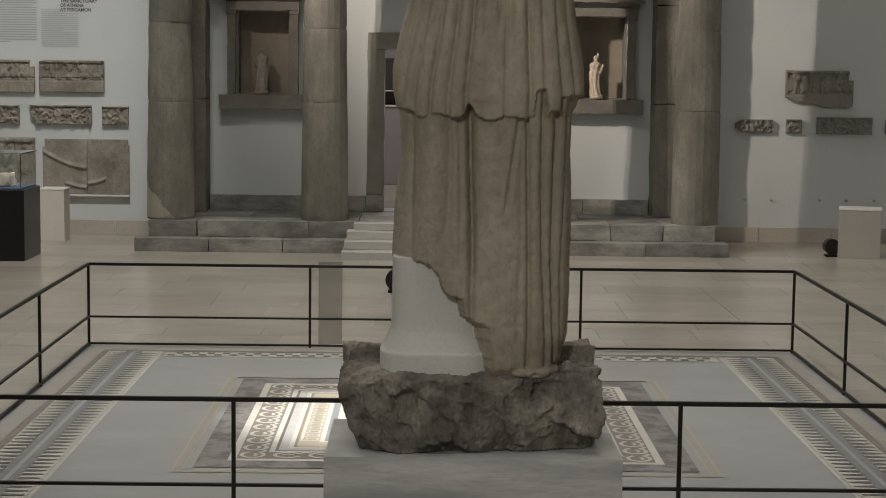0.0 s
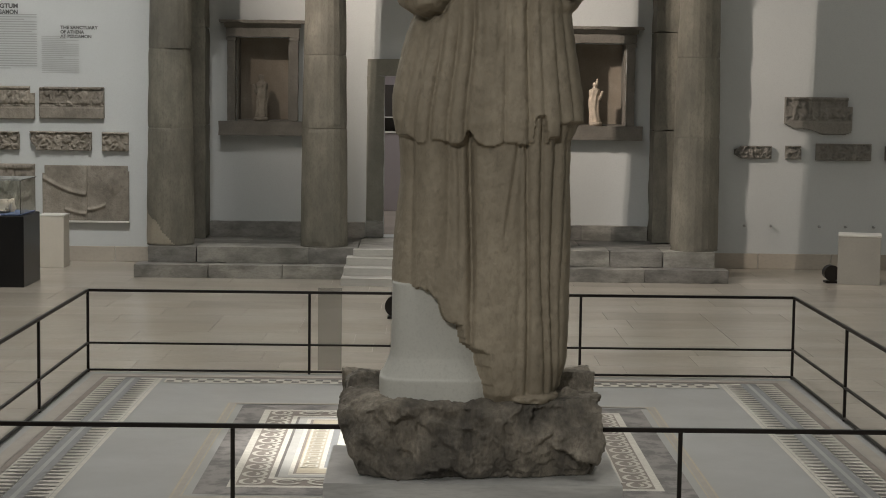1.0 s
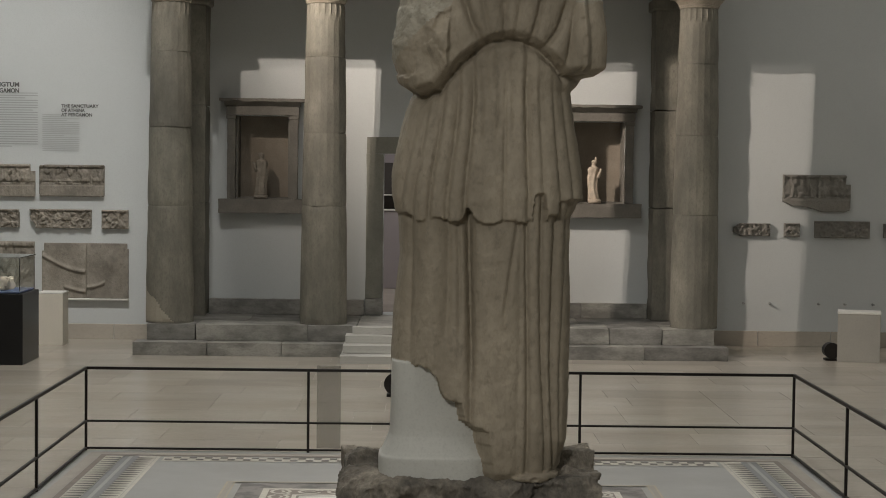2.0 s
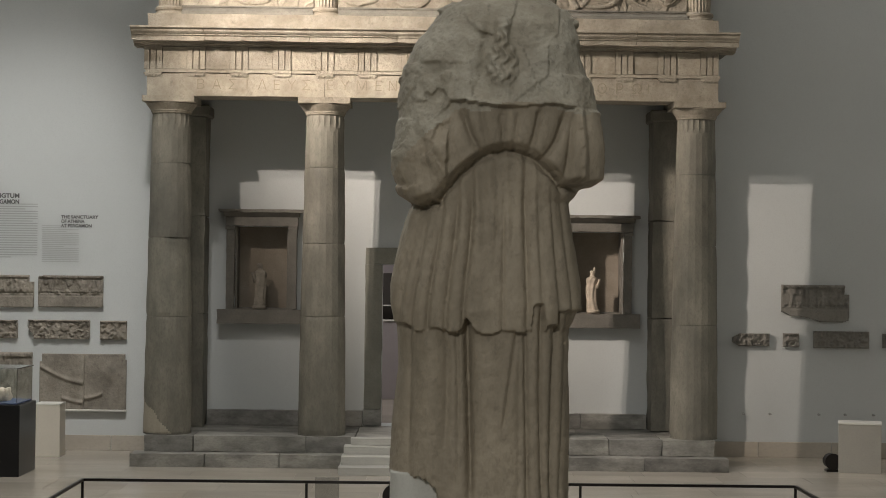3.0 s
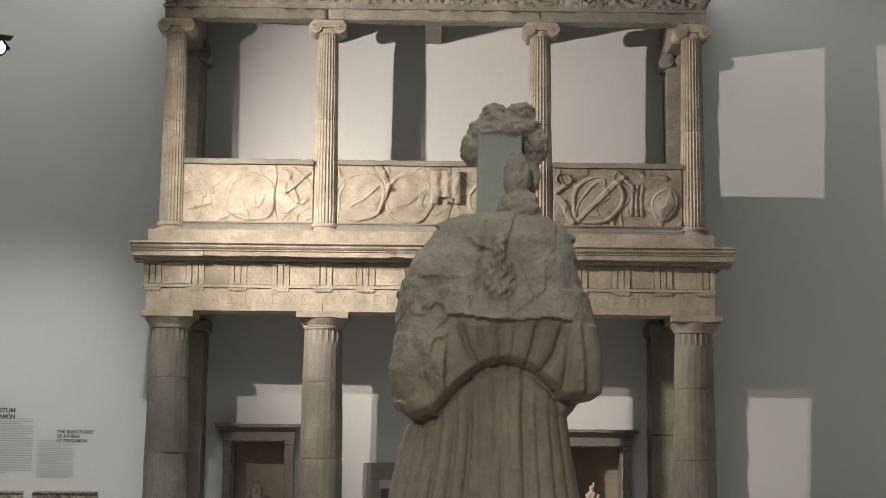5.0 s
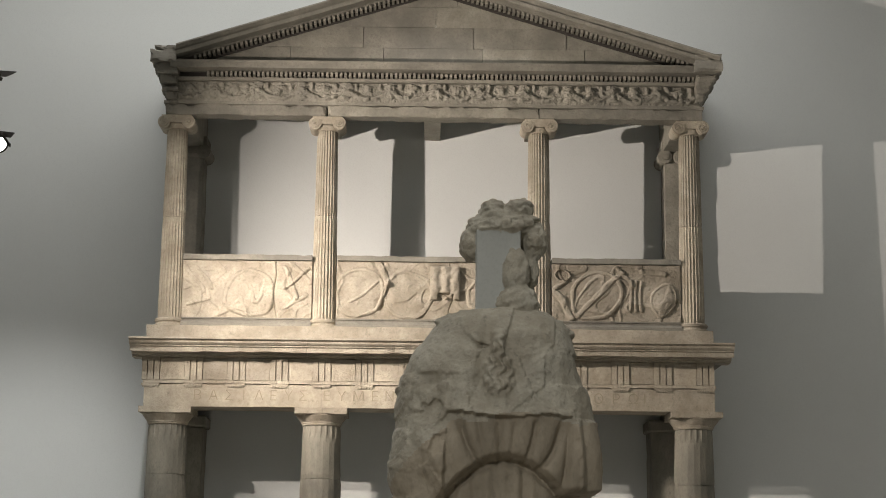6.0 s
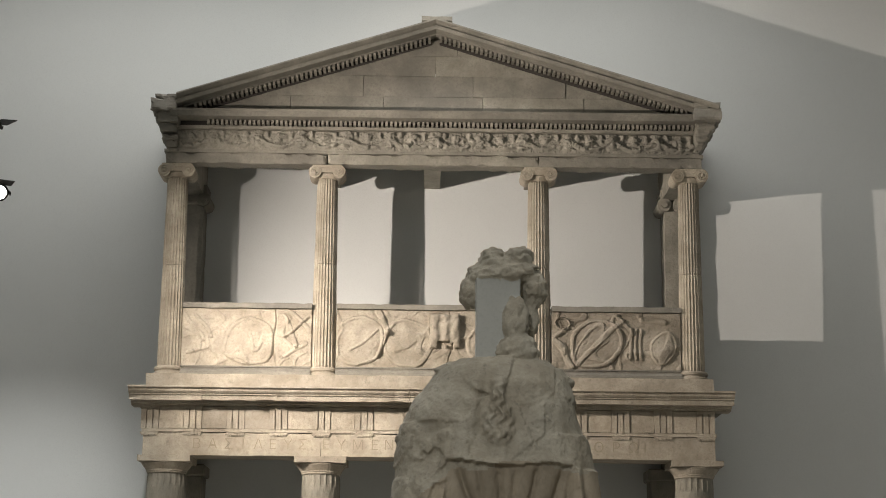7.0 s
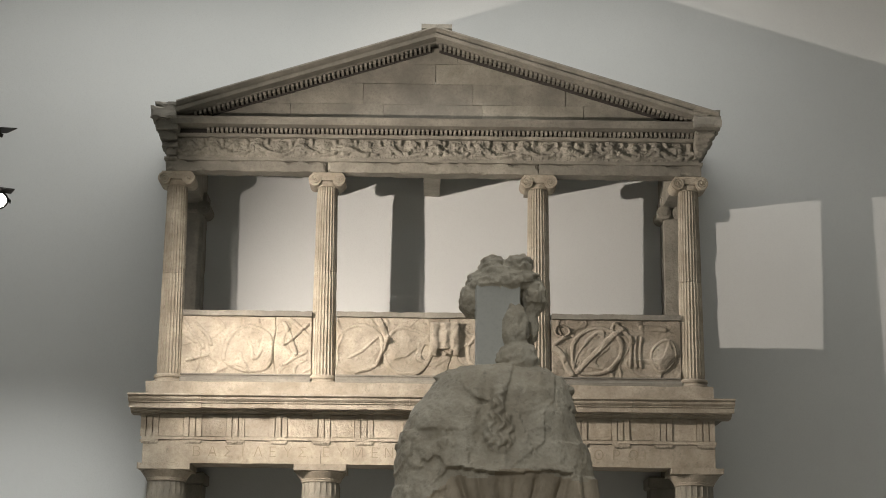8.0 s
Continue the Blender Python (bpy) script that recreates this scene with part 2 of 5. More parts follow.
setting("wall_north", sheet_with_holes(HALL_X0, HALL_X1, 0, HALL_TOP, [DOOR] + NICHES, WALL_Y, WALL_Y + 0.45), M_WALL,
        "pale grey painted hall wall behind the gate", "wall")
setting("wall_west", box(HALL_X0 - 0.3, HALL_X0, HALL_Y0, WALL_Y + 0.45, 0, HALL_TOP), M_WALL, "pale grey painted side wall of the hall", "wall")
setting("wall_east", box(HALL_X1, HALL_X1 + 0.3, HALL_Y0, WALL_Y + 0.45, 0, HALL_TOP), M_WALL, "pale grey painted side wall of the hall", "wall")
setting("wall_south", box(HALL_X0, HALL_X1, HALL_Y0 - 0.3, HALL_Y0, 0, HALL_TOP), M_WALL, "pale grey painted wall facing the gate", "wall")
setting("ceiling", box(HALL_X0, HALL_X1, HALL_Y0, WALL_Y, HALL_TOP, HALL_TOP + 0.2), M_CEIL, "plain white ceiling of the museum hall", "ceiling")
floor = setting("floor", box(HALL_X0, HALL_X1, HALL_Y0, WALL_Y + 0.2, -0.2, -0.004), M_JOINT, "polished beige stone floor of large slabs", "floor")

# low stone skirting on both sides of the gate
for k, (a, b) in enumerate(((HALL_X0, -3.72), (3.88, HALL_X1))):
    sk = tagged(new("baseboard" if k == 0 else "baseboard.001"), "low beige stone skirting along the painted wall", "baseboard", kind="structure")
    x = a
    while x < b - 0.05:
        e = min(b, x + 0.93 + 0.11 * math.sin(3 * x))
        part("stone", box(x + 0.004, e - 0.004, WALL_Y - 0.022, WALL_Y, 0, 0.215, 0.004), M_FLOOR, sk)
        x = e

# the room behind the door
setting("back_room_floor", box(-3.0, 3.2, WALL_Y + 0.45, 31.0, 0.2, 0.385), M_FLOOR, "stone floor of the room beyond the door", "floor")
setting("back_room_wall", box(-3.0, 3.2, 31.0, 31.2, 0.385, 4.5), mat("back_room_paint", (0.42, 0.38, 0.39), 0.8, 0.95, 1, 60, 0.03), "grey-mauve wall of the room beyond the door", "wall")
setting("back_room_side_west", box(-3.2, -3.0, WALL_Y + 0.45, 31.2, 0.2, 4.5), M_WALL, "plain side wall of the room beyond the door", "wall")
setting("back_room_side_east", box(3.2, 3.4, WALL_Y + 0.45, 31.2, 0.2, 4.5), M_WALL, "plain side wall of the room beyond the door", "wall")
setting("back_room_ceiling", box(-3.2, 3.4, WALL_Y + 0.45, 31.2, 4.5, 4.6), M_CEIL, "plain ceiling of the room beyond the door", "ceiling")
# unseen fill added so the room beyond the door is not black
lamp("back_room_fill", "AREA", pose(0.1, 28.0, 4.45), 55, (1, 0.93, 0.9), (2, 2))
M_CASE = mat("grey_case", (0.36, 0.33, 0.335), 0.6, 0.95, 2, 60, 0.02)
case = thing("display_case", "grey display case with a dark back beyond the door", "display case")
part("cabinet", box(-1.5, 0.9, 29.6, 30.3, 0.385, 1.72, 0.01), M_CASE, case)
part("top", box(-1.52, 0.92, 29.58, 30.32, 1.722, 1.74, 0.004), M_CREAM, case)
part("shelf", box(-1.5, 0.9, 29.9, 30.23, 1.98, 1.995, 0.002), M_CREAM, case)
part("back", box(-1.5, 0.9, 30.24, 30.3, 1.742, 2.55), M_DARK, case)

# door surround
surround = thing("door_1", "open doorway framed with plain grey stone", "doorway", kind="structure")
part("jamb", rough_box(-0.85, -0.61, WALL_Y - 0.07, WALL_Y + 0.3, 0.62, 2.66, 0.12, 0.006, 3, 1.0, 0.01), M_JAMB, surround)
part("jamb", rough_box(0.79, 1.03, WALL_Y - 0.07, WALL_Y + 0.3, 0.62, 2.66, 0.12, 0.006, 3, 2.0, 0.01), M_JAMB, surround)
part("jamb_base", rough_box(-0.86, -0.605, WALL_Y - 0.08, WALL_Y + 0.3, 0.39, 0.618, 0.1, 0.006, 3, 3.0, 0.01), M_STEP, surround)
part("jamb_base", rough_box(0.785, 1.04, WALL_Y - 0.08, WALL_Y + 0.3, 0.39, 0.618, 0.1, 0.006, 3, 4.0, 0.01), M_STEP, surround)
part("lintel", rough_box(-0.85, 1.03, WALL_Y - 0.07, WALL_Y + 0.3, 2.662, 2.9, 0.12, 0.006, 3, 5.0, 0.01), M_JAMB, surround)

# ---- the gate building ----
gate = thing("temple_gate", "two-storeyed ancient marble gate with columns, inscription and gable", "temple gate")
CX = [-3.405, -1.36, 1.54, 3.59]

# two steps of separate blocks, and the paving of the porch
def course(name, cuts, y0, y1, z0, z1, seed):
    for i, (a, b) in enumerate(zip(cuts, cuts[1:])):
        part(name, rough_box(a + 0.003, b - 0.003, y0, y1, z0, z1, 0.05, 0.0025, 4.0, seed + i * 3.7, 0.011), M_STEP, gate)

course("step", [-3.8, -2.83, -1.87, -1.05], 22.33, 22.72, 0.0, 0.172, 1)
course("step", [1.75, 2.86, 3.96], 22.33, 22.72, 0.0, 0.172, 9)
course("step", [-1.05, 0.35, 1.75], 22.45, 22.72, 0.0, 0.172, 15)
course("step", [-3.66, -3.02, -1.55, -0.9, 0.6, 1.9, 2.43, 3.13, 3.82], 22.60, 23.3, 0.175, 0.385, 21)
course("step", [-3.66, -2.4, -0.9, 0.6, 2.1, 3.82], 23.3, 24.34, 0.0, 0.382, 51)
course("plinth_course", [-3.05, -1.75, -0.86], 24.2, 24.345, 0.385, 0.60, 71)
course("plinth_course", [1.04, 2.2, 3.12], 24.2, 24.345, 0.385, 0.59, 81)

M_TREAD = mat("pale_tread_stone", (0.56, 0.55, 0.51), 0.6, 0.9, 2, 40, 0.1, (0.42, 0.41, 0.38), 1.5, 0.4, stretch=(0.5, 2, 2))
# low access steps of three treads in front of the middle bay
ramp = thing("access_steps", "pale stone-coloured access steps laid against the gate", "steps")
for k in range(3):
    part("tread", rough_box(-1.07 + 0.02 * k, 1.6, 21.6 + 0.3 * k, 22.33 + 0.12 * k, 0.0 + 0.1 * k, 0.096 + 0.1 * k, 0.09, 0.003, 3, k, 0.006), M_TREAD, ramp)
part("tread", rough_box(-0.95, 1.5, 22.42, 22.598, 0.3, 0.386, 0.09, 0.003, 3, 4, 0.006), M_TREAD, ramp)


def facets(a, z):
    s = math.pi / 10
    return math.cos(s / 2 * 0.9) / math.cos(((a + s / 2) % s) - s / 2)


def neck_flutes(a, z):
    k = step01(4.42, 4.5, z)
    return 1 - 0.055 * k * abs(math.sin(10 * a)) ** 0.6 if k else facets(a, z)


M_REPAIR = mat("repair_mortar", (0.46, 0.42, 0.34), 0.8, 0.9, 4, 40, 0.15, (0.32, 0.29, 0.24), 2.0, 0.5)


def doric(cx, seed, capital=True):
    col = part("column", lathe([(0.316, 0.386), (0.315, 0.40)], cx, COL_Y, 40), M_COL, gate)
    joints = [0.40, 1.92 + 0.04 * math.sin(seed), 2.94 + 0.05 * math.cos(seed * 2), 3.92 + 0.05 * math.sin(seed * 3), 4.62]
    for a, b in zip(joints, joints[1:]):
        prof, n = [], max(4, round((b - a) / (0.016 if a < 0.5 and cx == CX[0] else 0.06)))
        for i in range(n + 1):
            z = a + (b - a) * i / n
            r = 0.315 - 0.062 * ((z - 0.4) / 4.2) ** 1.3
            if i in (0, n):
                r -= 0.004
                z += 0.002 if i == 0 else -0.002
            prof.append((r, z))
        bm = lathe(prof, cx, COL_Y, 80, neck_flutes if b > 4.5 else facets)
        for v in bm.verts:
            p = v.co * 3 + Vector((seed * 5, 0, 0))
            d = 0.008 * noise.noise(p) - 0.05 * max(0, noise.noise(v.co * 1.6 + Vector((seed, a, 3))) - 0.42)
            rim = bell(min(v.co.z - a, b - v.co.z), 0.05)
            d -= 0.035 * rim * max(0, noise.noise(v.co * 5 + Vector((seed, 2, a))) - 0.1)
            h = Vector((v.co.x - cx, v.co.y - COL_Y, 0)).normalized()
            v.co += h * d
        if cx == CX[0] and a < 0.5:
            bm.normal_update()
            for f in bm.faces:
                c = f.calc_center_median()
                if c.z < 0.42 + 1.15 * (cx + 0.08 - c.x) + 0.06 * noise.noise(c * 6):
                    f.material_index = 1
        part("drum", bm, [M_COL, M_REPAIR], col)
    cap = [(0.255, 4.62), (0.262, 4.63), (0.262, 4.645), (0.272, 4.65), (0.272, 4.665), (0.30, 4.70), (0.335, 4.745), (0.335, 4.757)]
    c = part("capital", lathe(cap, cx, COL_Y, 40), M_NEWER, col)
    part("abacus", rough_box(cx - 0.345, cx + 0.345, COL_Y - 0.345, COL_Y + 0.345, 4.757, 4.842, 0.06, 0.006, 4, seed, 0.012), M_NEWER, c)


for k, cx in enumerate(CX):
    doric(cx, k * 1.7 + 0.4)

# antae against the rear wall
for k, (a, b) in enumerate(((-3.70, -3.06), (3.14, 3.80))):
    anta = part("anta", rough_box(a, b, 23.85, 24.345, 0.386, 1.95, 0.1, 0.006, 3, k, 0.02), M_COL, gate)
    part("block", rough_box(a, b, 23.85, 24.345, 1.955, 3.3, 0.1, 0.006, 3, k + 3, 0.02), M_COL, anta)
    part("block", rough_box(a, b, 23.85, 24.345, 3.305, 4.68, 0.1, 0.006, 3, k + 5, 0.02), M_COL, anta)
    part("cap", box(a - 0.05, b + 0.05, 23.8, 24.345, 4.682, 4.84, 0.02), M_COL, anta)

F0 = 22.68           # front face of the lower architrave
# lower architrave of three long blocks, side beams and the coffer slab
for a, b in ((-3.70, -1.36), (-1.36, 1.54), (1.54, 3.84)):
    part("architrave", rough_box(a + 0.0008, b - 0.0008, F0, 23.22, 4.845, 5.145, 0.07, 0.004, 3, a, 0.008), M_NEWER, gate)
for a, b in ((-3.70, -3.20), (3.34, 3.84)):
    part("side_architrave", rough_box(a, b, 23.222, 24.34, 4.845, 5.145, 0.1, 0.006, 3, a, 0.01), M_OLD, gate)
    part("side_frieze", rough_box(a + 0.02, b - 0.02, 23.222, 24.34, 5.15, 5.9, 0.1, 0.006, 3, a, 0.01), M_OLD, gate)
part("porch_ceiling", box(-3.2, 3.34, 23.222, 24.34, 5.0, 5.12), M_OLD, gate)
part("taenia", rough_box(-3.715, 3.855, F0 - 0.025, F0 + 0.3, 5.148, 5.19, 0.05, 0.004, 5, 2, 0.006), M_NEWER, gate)
part("frieze", rough_box(-3.69, 3.83, F0 + 0.025, F0 + 0.4, 5.192, 5.49, 0.05, 0.005, 4, 5, 0.0), M_NEWER, gate)
for k in range(14):
    x = -3.618 + k * 0.5645
    tri = bmesh.new()
    for dx in (-0.083, 0, 0.083):
        prism([(F0 + 0.03, 5.194), (F0 + 0.03, 5.455), (F0 - 0.012, 5.455), (F0 - 0.012, 5.194)], x + dx - 0.034, x + dx + 0.034, tri)
    box(x - 0.12, x + 0.12, F0 - 0.016, F0 + 0.03, 5.455, 5.49, 0, tri)
    t = part("triglyph", tri, M_NEWER, gate)
    reg = box(x - 0.12, x + 0.12, F0 - 0.022, F0 - 0.001, 5.118, 5.147)
    for g in range(6):
        gx = x - 0.09 + g * 0.036
        box(gx - 0.012, gx + 0.012, F0 - 0.02, F0 - 0.002, 5.098, 5.118, 0, reg)
    part("regula", reg, M_NEWER, t)
    if k < 13:
        part("metope", rough_box(x + 0.124, x + 0.4405, F0 + 0.004, F0 + 0.03, 5.2, 5.485, 0.05, 0.006, 6, k, 0.0), M_NEWER, gate)

# projecting cornice in blocks, then the plain course under the upper order
corn = [(22.42, 5.535), (22.42, 5.60), (22.395, 5.606), (22.395, 5.622), (22.375, 5.628), (22.35, 5.65), (22.345, 5.675), (22.315, 5.685), (22.30, 5.692), (22.30, 5.715), (22.9, 5.74), (22.9, 5.494), (22.66, 5.494),
        (22.655, 5.515), (22.60, 5.52), (22.595, 5.55), (22.44, 5.548)]
cuts = [-3.87, -2.92, -1.55, -0.2, 1.35, 2.72, 4.06]
for i, (a, b) in enumerate(zip(cuts, cuts[1:])):
    bm = prism(corn, a + 0.002, b - 0.002)
    bmesh.ops.bisect_plane(bm, geom=bm.verts[:] + bm.edges[:] + bm.faces[:], plane_co=((a + b) / 2, 0, 0), plane_no=(1, 0, 0))
    for c in range(1, 14):
        bmesh.ops.bisect_plane(bm, geom=bm.verts[:] + bm.edges[:] + bm.faces[:], plane_co=(a + (b - a) * c / 14, 0, 0), plane_no=(1, 0, 0))
    for v in bm.verts:
        if v.co.y < 22.5:
            w = 0.03 * max(0, noise.noise(v.co * 4) - (0.05 if i in (1, 2) else 0.25))
            v.co.y += w * 1.5
            if v.co.z < 5.6:
                v.co.z += w * 1.3
    part("cornice", bm, M_NEWER, gate)
    if i in (0, 5):
        s = -1 if i == 0 else 1
        part("cornice_return", rough_box(*((-3.86, -3.3) if s < 0 else (3.45, 4.05)), 22.92, 24.3, 5.55, 5.73, 0.15, 0.005, 3, i, 0.01), M_OLD, gate)
part("upper_stylobate", rough_box(-3.69, 3.83, 22.60, 24.34, 5.742, 5.915, 0.12, 0.006, 3, 4, 0.012), M_NEWER, gate)


def ionic_flutes(a, z):
    return 1 - 0.1 * (abs(math.sin(12 * a)) ** 0.7)


UX = [-3.43, -1.37, 1.53, 3.60]


def volute(bm, cx, cy, cz, s):
    """One scroll: a drum lying along y with a spiral ridge on its face."""
    r0, y0, y1 = 0.088, cy - 0.19, cy + 0.19
    segs = 28
    a = [bm.verts.new((cx + r0 * math.cos(2 * math.pi * i / segs), y0 + 0.012, cz + r0 * math.sin(2 * math.pi * i / segs))) for i in range(segs)]
    b = [bm.verts.new((v.co.x, y1, v.co.z)) for v in a]
    for i in range(segs):
        bm.faces.new((a[i], b[i], b[(i + 1) % segs], a[(i + 1) % segs]))
    bm.faces.new(a[::-1])
    bm.faces.new(b)
    prev = None
    for i in range(72):
        t = i / 71
        ang = s * (math.pi / 2 - t * 2 * math.pi * 2.4)
        r = r0 * (1 - 0.82 * t) - 0.004
        w = 0.010 * (1 - 0.4 * t)
        ring = []
        for rr, yy in ((r + w, y0 + 0.013), (r + w, y0 - 0.008), (r - w, y0 - 0.008), (r - w, y0 + 0.013)):
            ring.append(bm.verts.new((cx + rr * math.cos(ang), yy, cz + rr * math.sin(ang))))
        if prev:
            for q in range(3):
                bm.faces.new((prev[q], prev[q + 1], ring[q + 1], ring[q]))
        prev = ring
    bmesh.ops.create_uvsphere(bm, u_segments=8, v_segments=6, radius=0.018, matrix=Matrix.Translation((cx, y0, cz)))


def ionic(cx, cy, seed):
    col = part("upper_column", lathe([(0.215, 5.917), (0.222, 5.93), (0.222, 5.955), (0.205, 5.965), (0.19, 5.975), (0.188, 5.99), (0.205, 6.0),
                                      (0.208, 6.025), (0.195, 6.045), (0.175, 6.05)], cx, cy, 40), M_NEWER, gate)
    for a, b in ((6.05, 7.42 + 0.05 * math.sin(seed)), (7.42 + 0.05 * math.sin(seed), 8.66)):
        prof = []
        n = 16
        for i in range(n + 1):
            z = a + (b - a) * i / n
            r = 0.172 - 0.03 * ((z - 6.05) / 2.6)
            prof.append((r - (0.004 if i in (0, n) else 0), z + (0.003 if i == 0 else -0.003 if i == n else 0)))
        bm = lathe(prof, cx, cy, 144, ionic_flutes)
        for v in bm.verts:
            rim = bell(min(v.co.z - a, b - v.co.z), 0.08)
            d = 0.03 * rim * max(0, noise.noise(v.co * 6 + Vector((seed, 0, 0))) - 0.05) + 0.012 * max(0, noise.noise(v.co * 3 + Vector((seed, 9, 0))) - 0.25)
            h = Vector((v.co.x - cx, v.co.y - cy, 0)).normalized()
            v.co -= h * d
        part("drum", bm, M_NEWER, col)
    cap = lathe([(0.145, 8.66), (0.155, 8.67), (0.17, 8.70), (0.175, 8.72), (0.15, 8.74)], cx, cy, 32)
    prism([(cy - 0.18, 8.735), (cy - 0.185, 8.80), (cy + 0.185, 8.80), (cy + 0.18, 8.735)], cx - 0.16, cx + 0.16, cap)
    volute(cap, cx - 0.165, cy, 8.745, -1)
    volute(cap, cx + 0.165, cy, 8.745, 1)
    box(cx - 0.2, cx + 0.2, cy - 0.195, cy + 0.195, 8.80, 8.838, 0, cap)
    part("capital", cap, M_NEWER, col)


for k, cx in enumerate(UX):
    ionic(cx, COL_Y, k * 1.3 + 0.2)
for k, (a, b) in enumerate(((-3.60, -3.19), (3.40, 3.62))):
    pil = part("pilaster", rough_box(a, b, 23.95, 24.345, 5.917, 8.699, 0.1, 0.006, 3, k + 9, 0.015), M_OLD, gate)
    cap = box(a - 0.04, b + 0.04, 23.9, 24.345, 8.70, 8.838)
    for cx in (a, b):
        r = bmesh.ops.create_cone(cap, cap_ends=True, segments=20, radius1=0.1, radius2=0.1, depth=0.5, matrix=pose(cx, 24.13, 8.62, 90))
        bmesh.ops.create_cone(cap, cap_ends=True, segments=14, radius1=0.05, radius2=0.05, depth=0.56, matrix=pose(cx, 24.13, 8.62, 90))
    part("capital", cap, M_OLD, pil)
    part("moulding", box(a - 0.02, b + 0.02, 23.93, 24.345, 8.552, 8.6, 0.008), M_OLD, pil)

# parapet of carved weapon slabs between the upper columns


def ring_relief(u, v, cu, cv, ru, rv, dome, rim):
    """A shield: a domed disc with a crisp edge and a raised rim."""
    d = math.hypot((u - cu) / ru, (v - cv) / rv)
    return 0.5 * dome * step01(1.04, 0.98, d) + 0.7 * dome * max(0.0, 1 - d * d) + 1.3 * rim * step01(0.10, 0.05, abs(d - 0.95))


def bar_relief(u, v, u0, v0, u1, v1, w, h):
    """A weapon or strap: a flat-topped bar with steep sides."""
    dx, dv = u1 - u0, v1 - v0
    t = max(0.0, min(1.0, ((u - u0) * dx + (v - v0) * dv) / (dx * dx + dv * dv)))
    d = math.hypot(u - u0 - t * dx, v - v0 - t * dv)
    return h * (0.7 * step01(w * 1.15, w * 0.75, d) + 0.3 * max(0.0, 1 - (d / w) ** 2))


def carve(h, x, v, seed):
    """Battered carving: curling ridges between the weapons and fine tooling."""
    q = Vector((x * 3.2 + 0.6 * noise.noise(Vector((x * 3, v * 3, seed))), v * 2.6, seed * 1.7))
    curl = max(0.0, 1 - 5 * abs(noise.noise(q))) * max(0.0, 0.5 + noise.noise(Vector((x * 2, v * 2, seed + 3))))
    return 0.85 * h + 0.014 * step01(0.1, 0.35, curl) + 0.010 * fbm(x * 5, v * 5, seed) + 0.004 * fbm(x * 22, v * 22, seed)


def arms_west(u, v):
    x = u * 1.85
    h = ring_relief(x, v, 0.98, 0.42, 0.36, 0.40, 0.035, 0.012) * step01(1.36, 1.28, x)
    h += bar_relief(x, v, 0.05, 0.9, 0.30, 0.45, 0.03, 0.03) + bar_relief(x, v, 0.2, 0.92, 0.42, 0.5, 0.025, 0.03)
    h += bar_relief(x, v, 0.03, 0.25, 0.42, 0.36, 0.02, 0.03) + bar_relief(x, v, 0.06, 0.7, 0.18, 0.55, 0.05, 0.025)
    h += bar_relief(x, v, 1.45, 0.9, 1.62, 0.35, 0.03, 0.035) + bar_relief(x, v, 1.55, 0.95, 1.8, 0.6, 0.035, 0.035) + bar_relief(x, v, 1.48, 0.55, 1.8, 0.85, 0.025, 0.03)
    h += bar_relief(x, v, 1.5, 0.2, 1.75, 0.4, 0.04, 0.02)
    h -= 0.03 * bell(x - 1.335, 0.008)
    return carve(h, x, v, 1)


def arms_middle(u, v):
    x = u * 2.7
    h = ring_relief(x, v, 0.33, 0.45, 0.34, 0.42, 0.03, 0.01) * step01(0.76, 0.7, x)
    h += ring_relief(x, v, 1.05, 0.45, 0.36, 0.42, 0.035, 0.012) + ring_relief(x, v, 2.2, 0.45, 0.36, 0.42, 0.03, 0.012)
    h += bar_relief(x, v, 0.62, 0.95, 0.72, 0.6, 0.05, 0.05) + bar_relief(x, v, 0.72, 0.6, 0.6, 0.2, 0.035, 0.05)
    h += bar_relief(x, v, 0.2, 0.3, 0.55, 0.62, 0.02, 0.02)
    h -= 0.03 * bell(x - 1.62, 0.006)
    return carve(h, x, v, 5)


def arms_east(u, v):
    x = u * 1.85
    h = ring_relief(x, v, 0.62, 0.45, 0.36, 0.42, 0.03, 0.022)
    h += bar_relief(x, v, 0.4, 0.12, 1.0, 0.85, 0.04, 0.03) + bar_relief(x, v, 0.0, 0.5, 0.3, 0.1, 0.05, 0.045)
    h += ring_relief(x, v, 0.16, 0.82, 0.10, 0.12, 0.0, 0.04) + bar_relief(x, v, 0.05, 0.55, 0.2, 0.7, 0.03, 0.04)
    for cx in (1.12, 1.2, 1.28):
        h += bar_relief(x, v, cx, 0.2, cx, 0.7, 0.025, 0.03)
    h += bar_relief(x, v, 1.3, 0.9, 1.6, 0.82, 0.05, 0.035) + ring_relief(x, v, 1.6, 0.38, 0.17, 0.28, 0.05, 0.01)
    h += bar_relief(x, v, 0.9, 0.95, 1.15, 0.6, 0.03, 0.04)
    return carve(h, x, v, 9)


def bent(fn, w):
    """The carving drawn by hand: its lines waver and its ground is battered."""
    def h(u, v):
        q = Vector((u * w * 2.2, v * 2.2, w))
        return fn(u + 0.08 / w * noise.noise(q), v + 0.08 * noise.noise(q + Vector((5, 1, 3)))) * (0.9 + 0.4 * noise.noise(q * 2.5))
    return h


